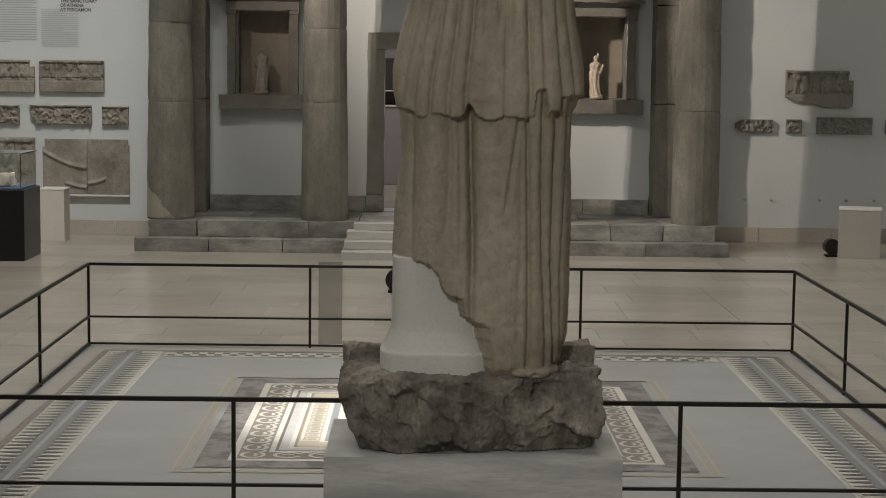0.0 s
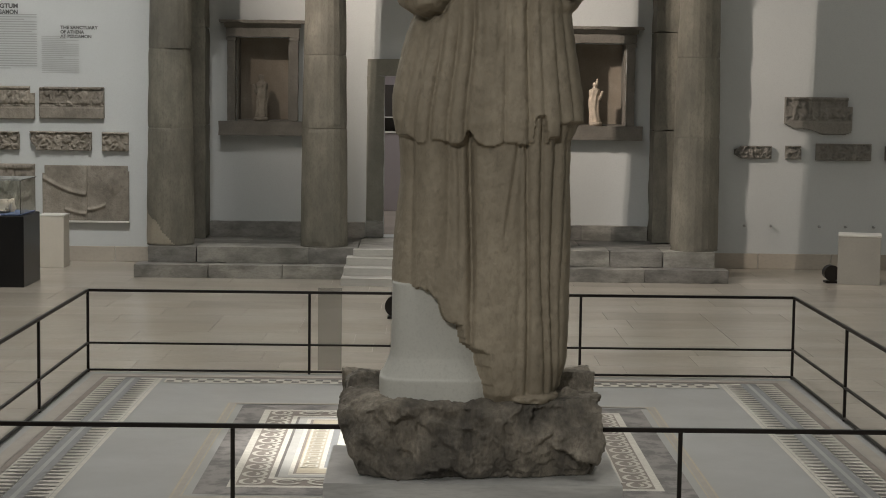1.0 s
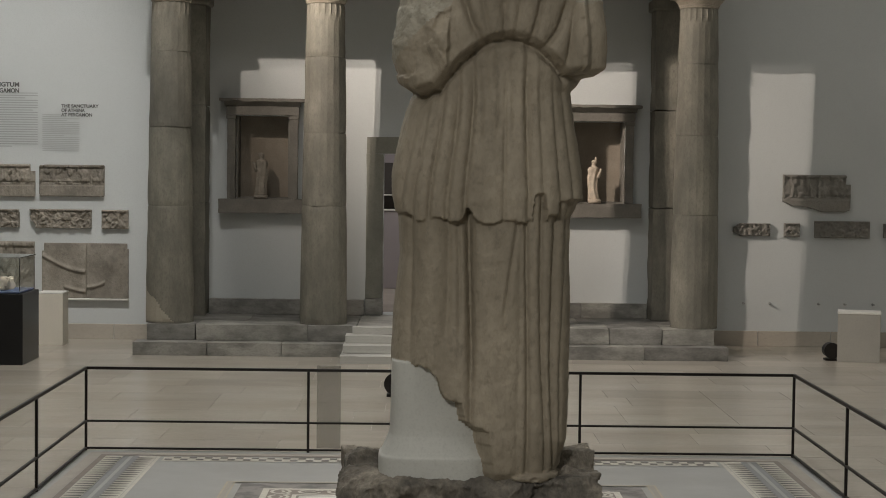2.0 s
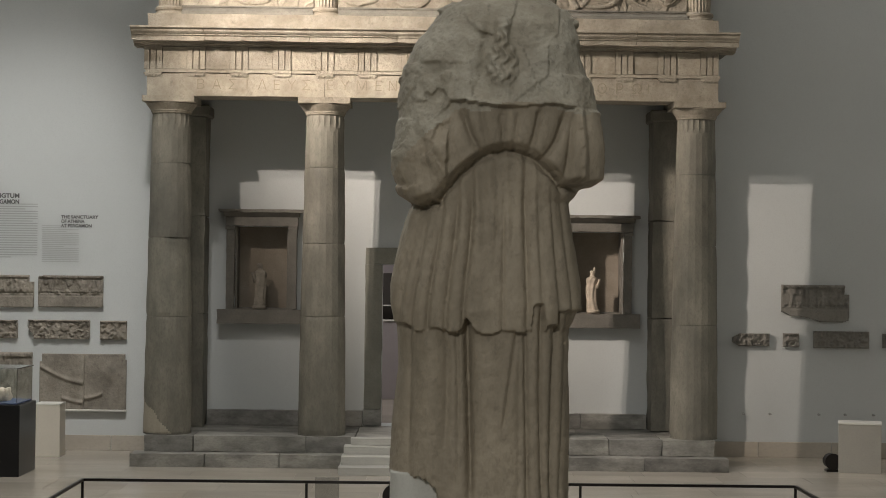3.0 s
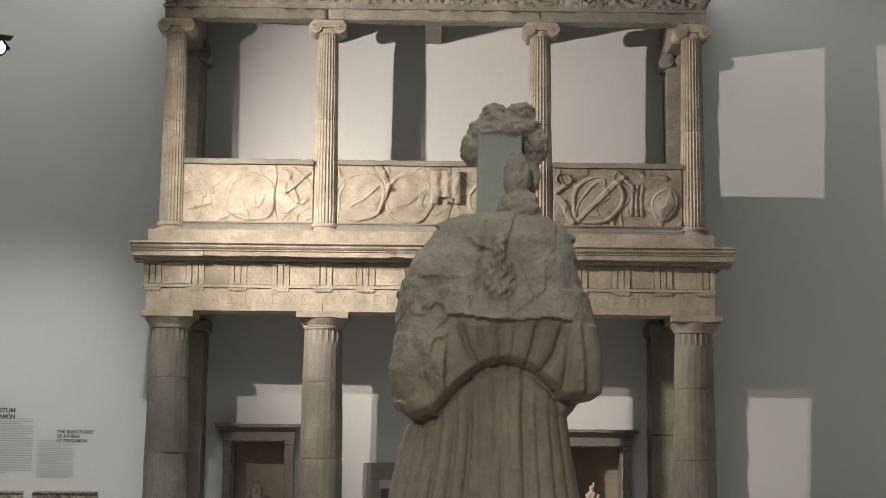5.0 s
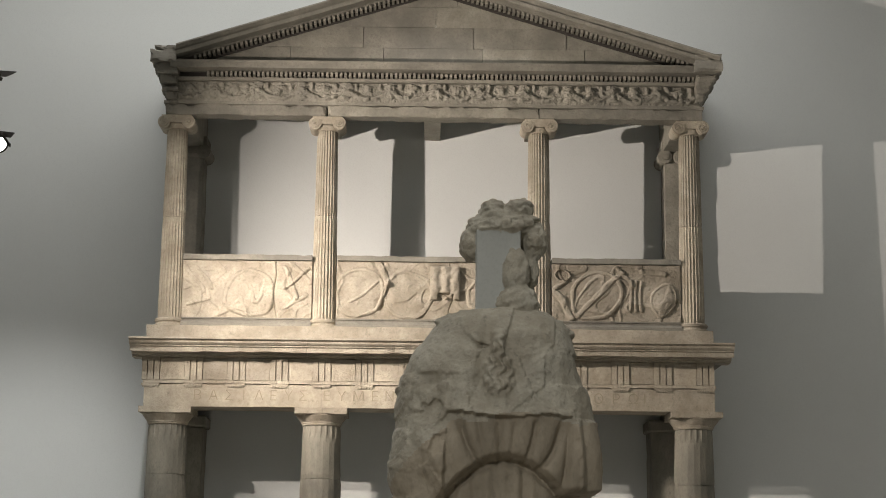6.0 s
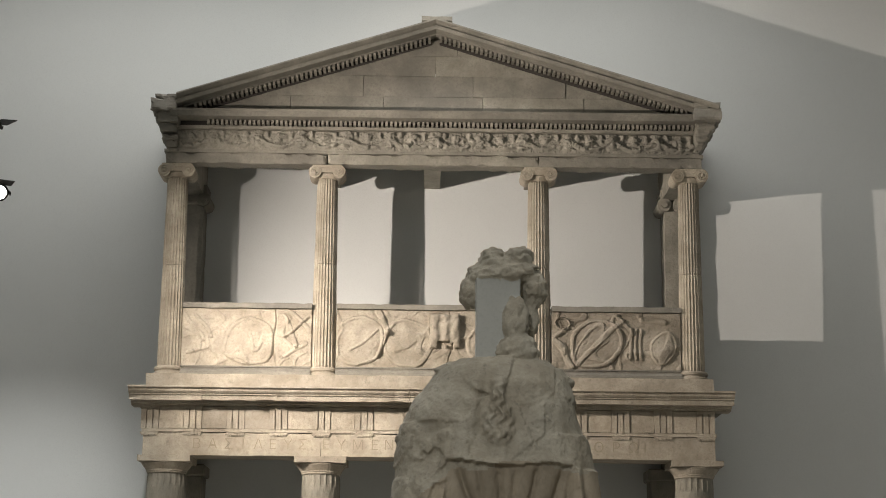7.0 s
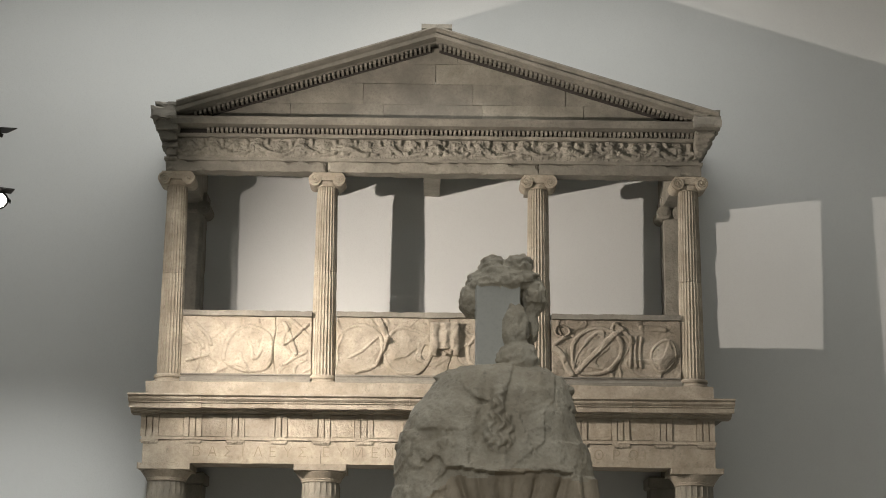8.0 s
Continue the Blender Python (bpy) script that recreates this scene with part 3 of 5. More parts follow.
for name, (a, b, fn, nx) in {"west": (-3.27, -1.53, arms_west, 260), "middle": (-1.20, 1.36, arms_middle, 380), "east": (1.70, 3.44, arms_east, 260)}.items():
    pan = part("parapet_panel", slab_relief(a, b, 6.06, 6.84, 22.86, 0.16, bent(fn, b - a), nx, 120), M_NEWER, gate, smooth=True)
    part("coping", rough_box(a, b, 22.80, 23.06, 6.842, 6.915, 0.06, 0.005, 4, a, 0.012), M_OLD, pan)
    foot = prism([(22.76, 5.917), (22.76, 5.955), (22.785, 5.962), (22.785, 5.978), (22.80, 5.99), (22.835, 6.02), (22.835, 6.034), (22.815, 6.04), (22.815, 6.058), (23.06, 6.058), (23.06, 5.917)], a, b)
    part("foot_moulding", foot, M_OLD, pan)
helmet = part("raised_trophy", slab_relief(0.06, 0.46, 6.33, 6.78, 22.80, 0.12, lambda u, v: 0.03 * abs(math.sin(u * 9)) * step01(0, 0.2, v) + 0.02 * fbm(u * 6, v * 6), 24, 24,
              lambda u, v: v < 0.22 and 0.25 < u < 0.8 and fbm(u * 5, v * 5, 2) > -0.2), M_NEWER, gate, smooth=True)

# upper entablature
U0 = 22.74
for a, b in ((-3.58, -1.37), (-1.37, 1.53), (1.53, 3.76)):
    bm = rough_box(a + 0.002, b - 0.002, U0, 23.02, 8.84, 8.985, 0.05, 0.006, 4, a * 2, 0.03)
    if a < -3:
        for v in bm.verts:
            if v.co.z < 8.87:
                v.co.z += 0.06 * max(0, noise.noise(Vector((v.co.x * 3, 3, 0)))) * step01(-3.2, -2.9, v.co.x) * step01(-1.9, -2.2, v.co.x)
    part("upper_architrave", bm, M_OLD, gate)
part("upper_fascia", rough_box(-3.60, 3.78, U0 - 0.025, 23.02, 8.987, 9.03, 0.06, 0.004, 4, 1, 0.006), M_OLD, gate)
for a, b in ((-3.58, -3.2), (3.38, 3.76)):
    part("upper_side_beam", rough_box(a, b, 23.022, 24.34, 8.70, 9.2, 0.1, 0.005, 3, a, 0.01), M_OLD, gate)
part("upper_ceiling", box(-3.2, 3.38, 23.05, 24.34, 9.45, 9.55), M_OLD, gate)
# cross beams from the entablature back to the wall
for x in (-1.37, 0.07, 1.53):
    part("cross_beam", rough_box(x - 0.12, x + 0.12, 23.025, 24.34, 8.93, 9.40, 0.08, 0.004, 4, 6 + x, 0.01), M_OLD, gate)


def garland_frieze(u, v):
    x = u * 7.3
    p = x / 0.61
    q = p - math.floor(p)
    sag = 0.62 - 0.42 * math.sin(math.pi * q)
    h = 0.045 * bell(v - sag, 0.13) * (0.7 + 0.5 * noise.noise(Vector((x * 16, v * 6, 2))))
    h += 0.05 * bell(min(q, 1 - q), 0.12) * step01(0.1, 0.25, v) * (0.75 + 0.5 * noise.noise(Vector((x * 14, v * 7, 7))))
    h += 0.035 * bell(math.hypot(q - 0.5, (v - 0.68) * 0.45), 0.10)
    h += 0.03 * bell(abs(q - 0.5) - 0.27, 0.05) * bell(v - 0.85 + q * 0.1, 0.2)
    h += 0.03 * abs(noise.noise(Vector((x * 9, v * 3.5, 11)))) * step01(0.05, 0.2, v)
    return 0.024 * step01(0.014, 0.030, h) + 0.65 * max(0.0, h) + 0.016 * abs(noise.noise(Vector((x * 26, v * 7, 5)))) + 0.010 * fbm(x * 16, v * 5, 3)


part("garland_frieze", slab_relief(-3.55, 3.73, 9.032, 9.31, U0 + 0.01, 0.3, garland_frieze, 1150, 42), M_OLD, gate, smooth=True)
part("frieze_moulding", rough_box(-3.60, 3.78, U0 - 0.06, 23.1, 9.312, 9.36, 0.06, 0.004, 4, 3, 0.008), M_OLD, gate)
dent = bmesh.new()
for i in range(108):
    x = -3.02 + i * 0.0625
    if x < 3.7:
        box(x, x + 0.036, U0 - 0.12, U0 + 0.05, 9.365, 9.425, 0, dent)
tagged(part("dentil_course", dent, M_OLD, gate), kind="stuff")
# bed coloured near black: the shade between the dentils
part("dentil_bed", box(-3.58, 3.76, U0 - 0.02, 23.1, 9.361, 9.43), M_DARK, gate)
geison = [(22.48, 9.435), (22.46, 9.50), (22.44, 9.53), (22.9, 9.54), (22.9, 9.432), (22.6, 9.432)]
part("geison", prism(geison, -3.50, 3.93), M_OLD, gate)

# gable: raking cornices, dentils and the field of blocks
TIP_L, TIP_R, APEX = (-3.74, 9.545), (3.96, 9.545), (0.10, 10.70)


def rake(x0, z0, x1, z1, outline, material, name):
    """A moulding along a sloping line: outline of (y, height above the line)."""
    bm = bmesh.new()
    a = [bm.verts.new((x0, y, z0 + h)) for y, h in outline]
    b = [bm.verts.new((x1, y, z1 + h)) for y, h in outline]
    k = len(outline)
    for i in range(k):
        bm.faces.new((a[i], a[(i + 1) % k], b[(i + 1) % k], b[i]))
    bm.faces.new(a[::-1])
    bm.faces.new(b)
    bmesh.ops.recalc_face_normals(bm, faces=bm.faces)
    return part(name, bm, material, gate)


sima = [(22.42, 0.0), (22.40, 0.05), (22.43, 0.06), (22.40, 0.085), (22.37, 0.12), (22.37, 0.138), (22.9, 0.145), (24.3, 0.145), (24.3, -0.02), (22.62, -0.02), (22.60, 0.0)]
rake(-3.42, TIP_L[1] + 0.045, APEX[0], APEX[1], sima, M_OLD, "raking_cornice")
rake(TIP_R[0], TIP_R[1] - 0.03, APEX[0], APEX[1], sima, M_OLD, "raking_cornice")
slope_l = (APEX[1] - TIP_L[1] - 0.045) / (APEX[0] + 3.42)
slope_r = (APEX[1] - TIP_R[1] + 0.03) / (TIP_R[0] - APEX[0])
for s, x0, x1, z0, sl in ((-1, -3.2, APEX[0] - 0.05, TIP_L[1] + 0.045 + 0.22 * slope_l, slope_l), (1, APEX[0] + 0.05, 3.6, APEX[1] - 0.05 * slope_r, -slope_r)):
    rd = bmesh.new()
    n = int((x1 - x0) / 0.0625)
    for i in range(n):
        x = x0 + i * 0.0625
        z = z0 + (x - x0) * sl
        box(x, x + 0.036, U0 - 0.14, U0 + 0.02, z - 0.070, z - 0.022, 0, rd)
    tagged(part("raking_dentil_course", rd, M_OLD, gate), kind="stuff")
    # same near-black colour for the shade behind the raking dentils
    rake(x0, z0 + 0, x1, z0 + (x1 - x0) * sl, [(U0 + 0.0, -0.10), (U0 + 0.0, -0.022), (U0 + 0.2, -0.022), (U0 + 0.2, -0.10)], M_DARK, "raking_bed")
rows_z = [9.545, 9.83, 10.13, 10.42, 10.66]
offs = [[-3.1, -1.9, -0.62, 0.75, 2.15, 3.4], [-2.3, -0.9, 0.62, 1.9, 2.9], [-1.6, 0.1, 1.7], [-0.7, 0.4, 0.9]]
for r in range(4):
    za, zb = rows_z[r], rows_z[r + 1]
    for a, b in zip([-9] + offs[r], offs[r] + [9]):
        pts = []
        for x, z in ((a, za), (b, za), (b, zb), (a, zb)):
            pts.append((x, z))
        # keep the block under both slopes
        poly = pts
        for (px, pz), m, side in (((-3.42, TIP_L[1] + 0.01), slope_l, 1), ((TIP_R[0], TIP_R[1] - 0.01), -slope_r, 1)):
            out = []
            for i in range(len(poly)):
                p, q = poly[i], poly[(i + 1) % len(poly)]
                fp, fq = pz + m * (p[0] - px) - p[1], pz + m * (q[0] - px) - q[1]
                if fp >= 0:
                    out.append(p)
                if (fp >= 0) != (fq >= 0):
                    t = fp / (fp - fq)
                    out.append((p[0] + t * (q[0] - p[0]), p[1] + t * (q[1] - p[1])))
            poly = out
            if len(poly) < 3:
                break
        if len(poly) < 3:
            continue
        cx, cz = sum(p[0] for p in poly) / len(poly), sum(p[1] for p in poly) / len(poly)
        poly = [(x - 0.003 * (1 if x > cx else -1), z - 0.002 * (1 if z > cz else -1)) for x, z in poly]
        bm = bmesh.new()
        dy = 0.006 * math.sin(7 * a + r)
        f = [bm.verts.new((x, U0 + 0.03 + dy, z)) for x, z in poly]
        g = [bm.verts.new((x, U0 + 0.25, z)) for x, z in poly]
        k = len(poly)
        bm.faces.new(f)
        bm.faces.new(g[::-1])
        for i in range(k):
            bm.faces.new((f[i], g[i], g[(i + 1) % k], f[(i + 1) % k]))
        bmesh.ops.recalc_face_normals(bm, faces=bm.faces)
        part("gable_block", bm, M_OLD, gate)
part("acroterion_block", rough_box(-0.10, 0.32, 22.40, 22.9, 10.81, 10.875, 0.05, 0.004, 4, 2, 0.006), M_OLD, gate)
# broken corner blocks at the eaves
west = bmesh.new()
for k, (x0, y0, z0, z1) in enumerate(((-3.72, 22.46, 9.672, 9.735), (-3.77, 22.44, 9.50, 9.67), (-3.70, 22.50, 9.35, 9.498), (-3.645, 22.56, 9.235, 9.348),
                                      (-3.63, 22.60, 9.135, 9.20), (-3.57, 22.64, 9.035, 9.133), (-3.535, 22.68, 8.99, 9.033))):
    rough_box(x0, -3.40 - 0.02 * (k % 2), y0, 24.3, z0, z1, 0.035, 0.010, 8, k * 2.1, 0.035, west)
part("corner_block", west, M_OLD, gate, "weathered broken corner blocks of the eaves")
east = rough_box(3.62, 4.0, 22.40, 24.3, 9.44, 9.62, 0.05, 0.012, 4, 5, 0.03)
part("corner_block", east, M_OLD, gate)
low_east = rough_box(3.66, 3.93, 22.52, 24.3, 9.06, 9.438, 0.035, 0.014, 6, 11, 0.05)
for v in low_east.verts:
    drop = math.floor((9.44 - v.co.z) / 0.075) * 0.042
    if v.co.x > 3.72:
        v.co.x -= drop * step01(3.70, 3.85, v.co.x)
    if v.co.y < 22.7:
        v.co.y += drop * 0.8
part("corner_block", low_east, M_OLD, gate)
part("corner_tile", rough_box(3.62, 3.99, 22.40, 24.3, 9.622, 9.69, 0.08, 0.006, 5, 12, 0.02), M_OLD, gate)


def letters(name, body, x, y, z, height, material, parent=None, width=None, align="LEFT", depth=0.002, thin=0.0):
    """Flat letters standing on a wall that faces the camera, as a mesh."""
    cu = bpy.data.curves.new(name, "FONT")
    cu.body, cu.size, cu.align_x, cu.extrude, cu.offset = body, height / 0.73, align, depth, -thin
    tmp = new(name, cu)
    dg = bpy.context.evaluated_depsgraph_get()
    me = bpy.data.meshes.new_from_object(tmp.evaluated_get(dg))
    w = max(v.co.x for v in me.vertices) - min(v.co.x for v in me.vertices)
    bpy.data.objects.remove(tmp)
    s = width / w if width else 1
    me.transform(pose(x, y, z, 90) @ Matrix.Diagonal((s, 1, 1, 1)))
    me.materials.append(material)
    ob = new(name, me)
    if parent is not None:
        ob.parent = parent
    return ob


for glyphs, at, z in (("\u0392\u0391\u03a3\u0399\u039b\u0395\u03a5\u03a3", (-2.99, -2.78, -2.57, -2.38, -2.18, -1.99, -1.79, -1.60), 4.933),
                      ("\u0395\u03a5\u039c\u0395\u039d", (-1.29, -1.09, -0.87, -0.65, -0.46), 4.935), ("\u039f\u03a1\u03a9\u0399", (2.30, 2.53, 2.76, 2.91), 4.936)):
    for g, x in zip(glyphs, at):
        # flat, slightly proud letters; the shade of carved cuts is their colour
        letters("letter", g, x, F0 - 0.003, z, 0.14, M_LETTER_SHADE, gate, align="CENTER", thin=0.003)

# ---- niches in the rear wall, each with a small figure ----


def niche(x0, x1, z0, z1, seed):
    """A stone aedicule round an opening in the wall."""
    n = tagged(new("wall_niche"), "dark stone framed wall niche with sill and cornice", "niche", "niches beside the door")
    w = x1 - x0
    for a, b in ((x0 - 0.115, x0), (x1, x1 + 0.115)):
        p = part("pilaster", rough_box(a, b, WALL_Y - 0.13, WALL_Y - 0.002, z0 + 0.012, z1 + 0.002, 0.05, 0.004, 5, seed + a, 0.01), M_NICHE, n)
        part("capital", box(a - 0.012, b + 0.012, WALL_Y - 0.142, WALL_Y - 0.003, z1 - 0.05, z1 + 0.001, 0.005), M_NICHE, p)
    part("architrave", rough_box(x0 - 0.13, x1 + 0.13, WALL_Y - 0.14, WALL_Y - 0.002, z1 + 0.004, z1 + 0.13, 0.05, 0.004, 5, seed, 0.01), M_NICHE, n)
    part("cornice", rough_box(x0 - 0.22, x1 + 0.22, WALL_Y - 0.24, WALL_Y - 0.002, z1 + 0.19, z1 + 0.235, 0.05, 0.004, 5, seed + 2, 0.02), M_NICHE, n)
    part("moulding", prism([(WALL_Y - 0.15, z1 + 0.133), (WALL_Y - 0.22, z1 + 0.188), (WALL_Y - 0.002, z1 + 0.188), (WALL_Y - 0.002, z1 + 0.133)], x0 - 0.15, x1 + 0.15), M_NICHE, n)
    part("sill", rough_box(x0 - 0.23, x1 + 0.23, WALL_Y - 0.2, WALL_Y - 0.002, z0 - 0.19, z0 + 0.01, 0.05, 0.005, 5, seed + 4, 0.012), M_NICHE, n)
    part("back", rough_box(x0, x1, WALL_Y + 0.33, WALL_Y + 0.44, z0 + 0.03, z1, 0.06, 0.006, 5, seed + 5), M_NICHE_BACK, n, "plain tan stone back")
    part("bottom", box(x0 + 0.002, x1 - 0.002, WALL_Y + 0.002, WALL_Y + 0.438, z0 + 0.001, z0 + 0.028), M_NICHE, n)
    for a, b in ((x0 + 0.001, x0 + 0.03), (x1 - 0.03, x1 - 0.001)):
        part("reveal", box(a, b, WALL_Y + 0.003, WALL_Y + 0.328, z0 + 0.03, z1 - 0.001), M_NICHE, n)


for k, (a, b, c, d) in enumerate(NICHES):
    niche(a, b, c, d, k * 5.0)


def figurine(cx, cy, z0, height, lean, arm, seed):
    """A small draped standing figure as one plain mesh."""
    bm = bmesh.new()
    rows = [(0.0, 0.135), (0.03, 0.14), (0.25, 0.12), (0.45, 0.13), (0.55, 0.135), (0.64, 0.115), (0.74, 0.14), (0.80, 0.13), (0.84, 0.06), (0.88, 0.05), (0.91, 0.062), (0.95, 0.07), (0.985, 0.055), (1.0, 0.02)]
    n, prev = 36, None
    fine = []
    for (h0, r0), (h1, r1) in zip(rows, rows[1:]):
        for s in range(4):
            t = s / 4
            fine.append((h0 + (h1 - h0) * t, r0 + (r1 - r0) * t))
    fine.append(rows[-1])
    for h, r in fine:
        ring = []
        fold = 0.16 if h < 0.8 else 0.03
        for i in range(n):
            a = 2 * math.pi * i / n
            k = r * height * (1 + fold * math.sin(7 * a + seed + 2 * math.sin(h * 5)) * (0.6 + 0.4 * noise.noise(Vector((h * 6, a, seed)))))
            ring.append(bm.verts.new((cx + lean * math.sin(h * 3.1) + k * math.cos(a), cy + 0.75 * k * math.sin(a), z0 + h * height)))
        if prev:
            for i in range(n):
                bm.faces.new((prev[i], prev[(i + 1) % n], ring[(i + 1) % n], ring[i]))
        else:
            bm.faces.new(ring[::-1])
        prev = ring
    bm.faces.new(prev)
    for s, up in arm:
        bmesh.ops.create_cone(bm, cap_ends=True, segments=10, radius1=0.045 * height, radius2=0.03 * height, depth=0.24 * height,
                              matrix=pose(cx + s * 0.13 * height, cy - 0.03, z0 + (0.66 + 0.03 * up) * height, 12, s * (18 + 20 * up)))
    if seed > 2:
        bmesh.ops.create_uvsphere(bm, u_segments=12, v_segments=8, radius=0.05 * height, matrix=Matrix.Translation((cx + 0.02, cy, z0 + 1.0 * height)) @ Matrix.Diagonal((0.6, 1, 1.5, 1)))
    box(cx - 0.14 * height, cx + 0.16 * height, cy - 0.1, cy + 0.1, z0 - 0.05, z0 + 0.004, 0, bm)
    return bm


tagged(part("statuette", figurine(-2.345, WALL_Y + 0.0, 2.062, 0.60, 0.02, ((-1, 0),), 1.0), M_RELIEF, smooth=True),
       "small draped tan marble statuette standing in the wall niche", "statuette")
tagged(part("statuette", figurine(2.36, WALL_Y - 0.06, 2.055, 0.56, -0.02, ((1, 0),), 4.0), M_FIGURE, smooth=True),
       "small draped pinkish marble statuette on the niche sill", "statuette")

# ---- reliefs and fragments on the painted walls ----


def figures(seed, ledge=0.0, strength=0.03, fx=6.0):
    def h(u, v):
        if v < ledge:
            return 0.008 * (v < ledge - 0.08) + 0.004 * fbm(u * 20, v * 3, seed)
        lump = noise.noise(Vector((u * fx * 1.6, v * 2.6, seed))) + 0.6 * noise.noise(Vector((u * fx * 4, v * 6, seed + 4)))
        groove = 0.02 * bell(v - ledge - 0.03, 0.02) if ledge else 0.0
        lump = lump + 0.5 * abs(noise.noise(Vector((u * fx * 2.2, v * 3.2, seed + 8))))
        return strength * step01(0.0, 0.35, lump) * 0.8 + strength * 0.4 * max(0.0, lump) - groove + 0.006 * fbm(u * 30, v * 14, seed) + (0.022 if v > 0.92 else -0.012 * bell(v - 0.89, 0.02))
    return h


def ragged(seed, lo=0.03):
    """Broken outline: more is lost at the corners."""
    def c(u, v):
        d = min(u, 1 - u) * 1.6 + 0.02, min(v, 1 - v) + 0.02
        return (d[0] * d[1]) ** 0.5 < lo + 0.07 * max(0, noise.noise(Vector((u * 7, v * 4, seed))))
    return c


def cut_west(u, v):
    return u < 0.11 * (1 - v) + 0.02 * math.sin(9 * v) or ragged(3)(u, v)


def cut_bottom(u, v):
    return v < 0.28 - 0.9 * u or v < 0.12 + 0.1 * math.sin(5 * u) - 0.25 * u or (u > 0.93 and v > 0.75) or ragged(6)(u, v)


def cut_point(u, v):
    return abs(v - 0.5) > 0.18 + 1.6 * u or ragged(8)(u, v)


def hung(x0, x1, z0, z1, label, material, fn, cut=None, nx=110, nz=54, thick=0.055):
    ob = part("relief_slab", slab_relief(x0, x1, z0, z1, WALL_Y - thick, thick - 0.003, fn, nx, nz, cut), material, smooth=True)
    return tagged(ob, label, "relief", "stone reliefs on the wall")


hung(-6.45, -5.512, 2.0, 2.457, "tan marble frieze slab with worn animals above a plain band", M_RELIEF, figures(1, 0.42), lambda u, v: (u > 0.93 and v > 0.8) or ragged(2)(u, v))
hung(-5.447, -4.539, 2.01, 2.457, "tan marble frieze slab with worn running animals, chipped", M_RELIEF, figures(2, 0.42), ragged(4))
hung(-6.6, -5.731, 1.566, 1.822, "long weathered relief fragment of grey-tan marble", M_RELIEF, figures(3), ragged(5))
hung(-5.596, -4.717, 1.563, 1.83, "long weathered relief fragment broken at one end", M_RELIEF, figures(4), cut_west)
hung(-4.572, -4.20, 1.561, 1.827, "small squarish relief fragment of tan marble", M_RELIEF, figures(5, fx=2.5), ragged(7), 32, 26)
hung(-6.6, -5.521, 0.60, 1.37, "large tan marble relief slab behind the glass case", M_RELIEF, figures(6, strength=0.035), ragged(9, 0.02))


def garland(u, v):
    return 0.035 * bell(v - (0.78 - 0.30 * math.sin(min(1, u) * 1.5)), 0.035) + 0.03 * bell(v - 0.2 - 0.08 * math.cos(u * 3), 0.03) * (u > 0.5) + 0.006 * fbm(u * 5, v * 5, 3)


def bull_head(u, v):
    return 0.05 * bell(math.hypot(u - 0.62, (v - 0.66) * 0.9), 0.17) + 0.03 * bell(v - 0.2 - 0.45 * u * u, 0.03) * (u < 0.45) + 0.006 * fbm(u * 5, v * 5, 8)


hung(-5.41, -4.79, 0.58, 1.355, "large tan marble slab carved with a hanging garland", M_RELIEF, garland, lambda u, v: u < 0.05 and v > 0.85, 60, 70)
hung(-4.782, -4.197, 0.58, 1.355, "large tan marble slab carved with a small head", M_RELIEF, bull_head, lambda u, v: u > 0.96 and v > 0.9, 60, 70)
ledge = thing("relief_ledge", "thin white metal ledge under the garland slabs", "ledge")
part("rail", box(-5.42, -4.19, WALL_Y - 0.09, WALL_Y - 0.002, 0.553, 0.577, 0.003), M_CREAM, ledge)

hung(5.036, 5.991, 1.915, 2.44, "grey stone frieze fragment with a broken lower edge", M_RELIEF_GREY, figures(11, 0.4), cut_bottom, 80, 44)
hung(4.341, 4.865, 1.566, 1.744, "narrow pointed grey stone relief fragment", M_RELIEF_GREY, figures(12), cut_point, 50, 20)
hung(5.063, 5.282, 1.562, 1.752, "small grey stone relief fragment", M_RELIEF_GREY, figures(13, fx=2), ragged(15), 26, 20)
hung(5.495, 6.277, 1.55, 1.789, "long dark grey stone relief fragment", M_RELIEF_GREY, figures(14), ragged(16), 60, 22)
hung(6.475, 7.1, 1.56, 1.76, "dark grey stone relief fragment on the wall", M_RELIEF_GREY, figures(15), ragged(17), 40, 20)
for x in (4.51, 4.887, 5.578, 5.95, 6.35, 6.75):
    bm = bmesh.new()
    bmesh.ops.create_cone(bm, cap_ends=True, segments=10, radius1=0.012, radius2=0.012, depth=0.09, matrix=pose(x, WALL_Y - 0.043, 0.61, 90))
    bmesh.ops.create_cone(bm, cap_ends=True, segments=10, radius1=0.018, radius2=0.018, depth=0.008, matrix=pose(x, WALL_Y - 0.008, 0.61, 90))
    tagged(part("wall_peg", bm, M_PEG), "short grey metal peg on the painted wall", "wall peg", "pegs in a row on the wall")

# ---- printed wall texts ----
sign = thing("wall_text", "dark grey heading and pale lines printed on the wall", "wall text")
TY = WALL_Y - 0.004
for i, s in enumerate(("THE SANCTUARY", "OF ATHENA", "AT PERGAMON")):
    letters("heading_line", s, -5.15, TY, 3.262 - i * 0.062, 0.046, M_INK, sign, (0.525, 0.33, 0.435)[i], depth=0.001, thin=-0.002)
random.seed(4)
z = 3.15
while z > 2.64:
    w = 0.52 * (1 if random.random() > 0.12 else random.uniform(0.5, 0.9))
    part("text_line", box(-5.415, -5.415 + w, TY - 0.001, TY + 0.001, z, z + 0.011), M_INK_FAINT, sign)
    z -= 0.0265
sign2 = thing("wall_text", "larger dark heading and grey lines printed on the wall", "wall text")
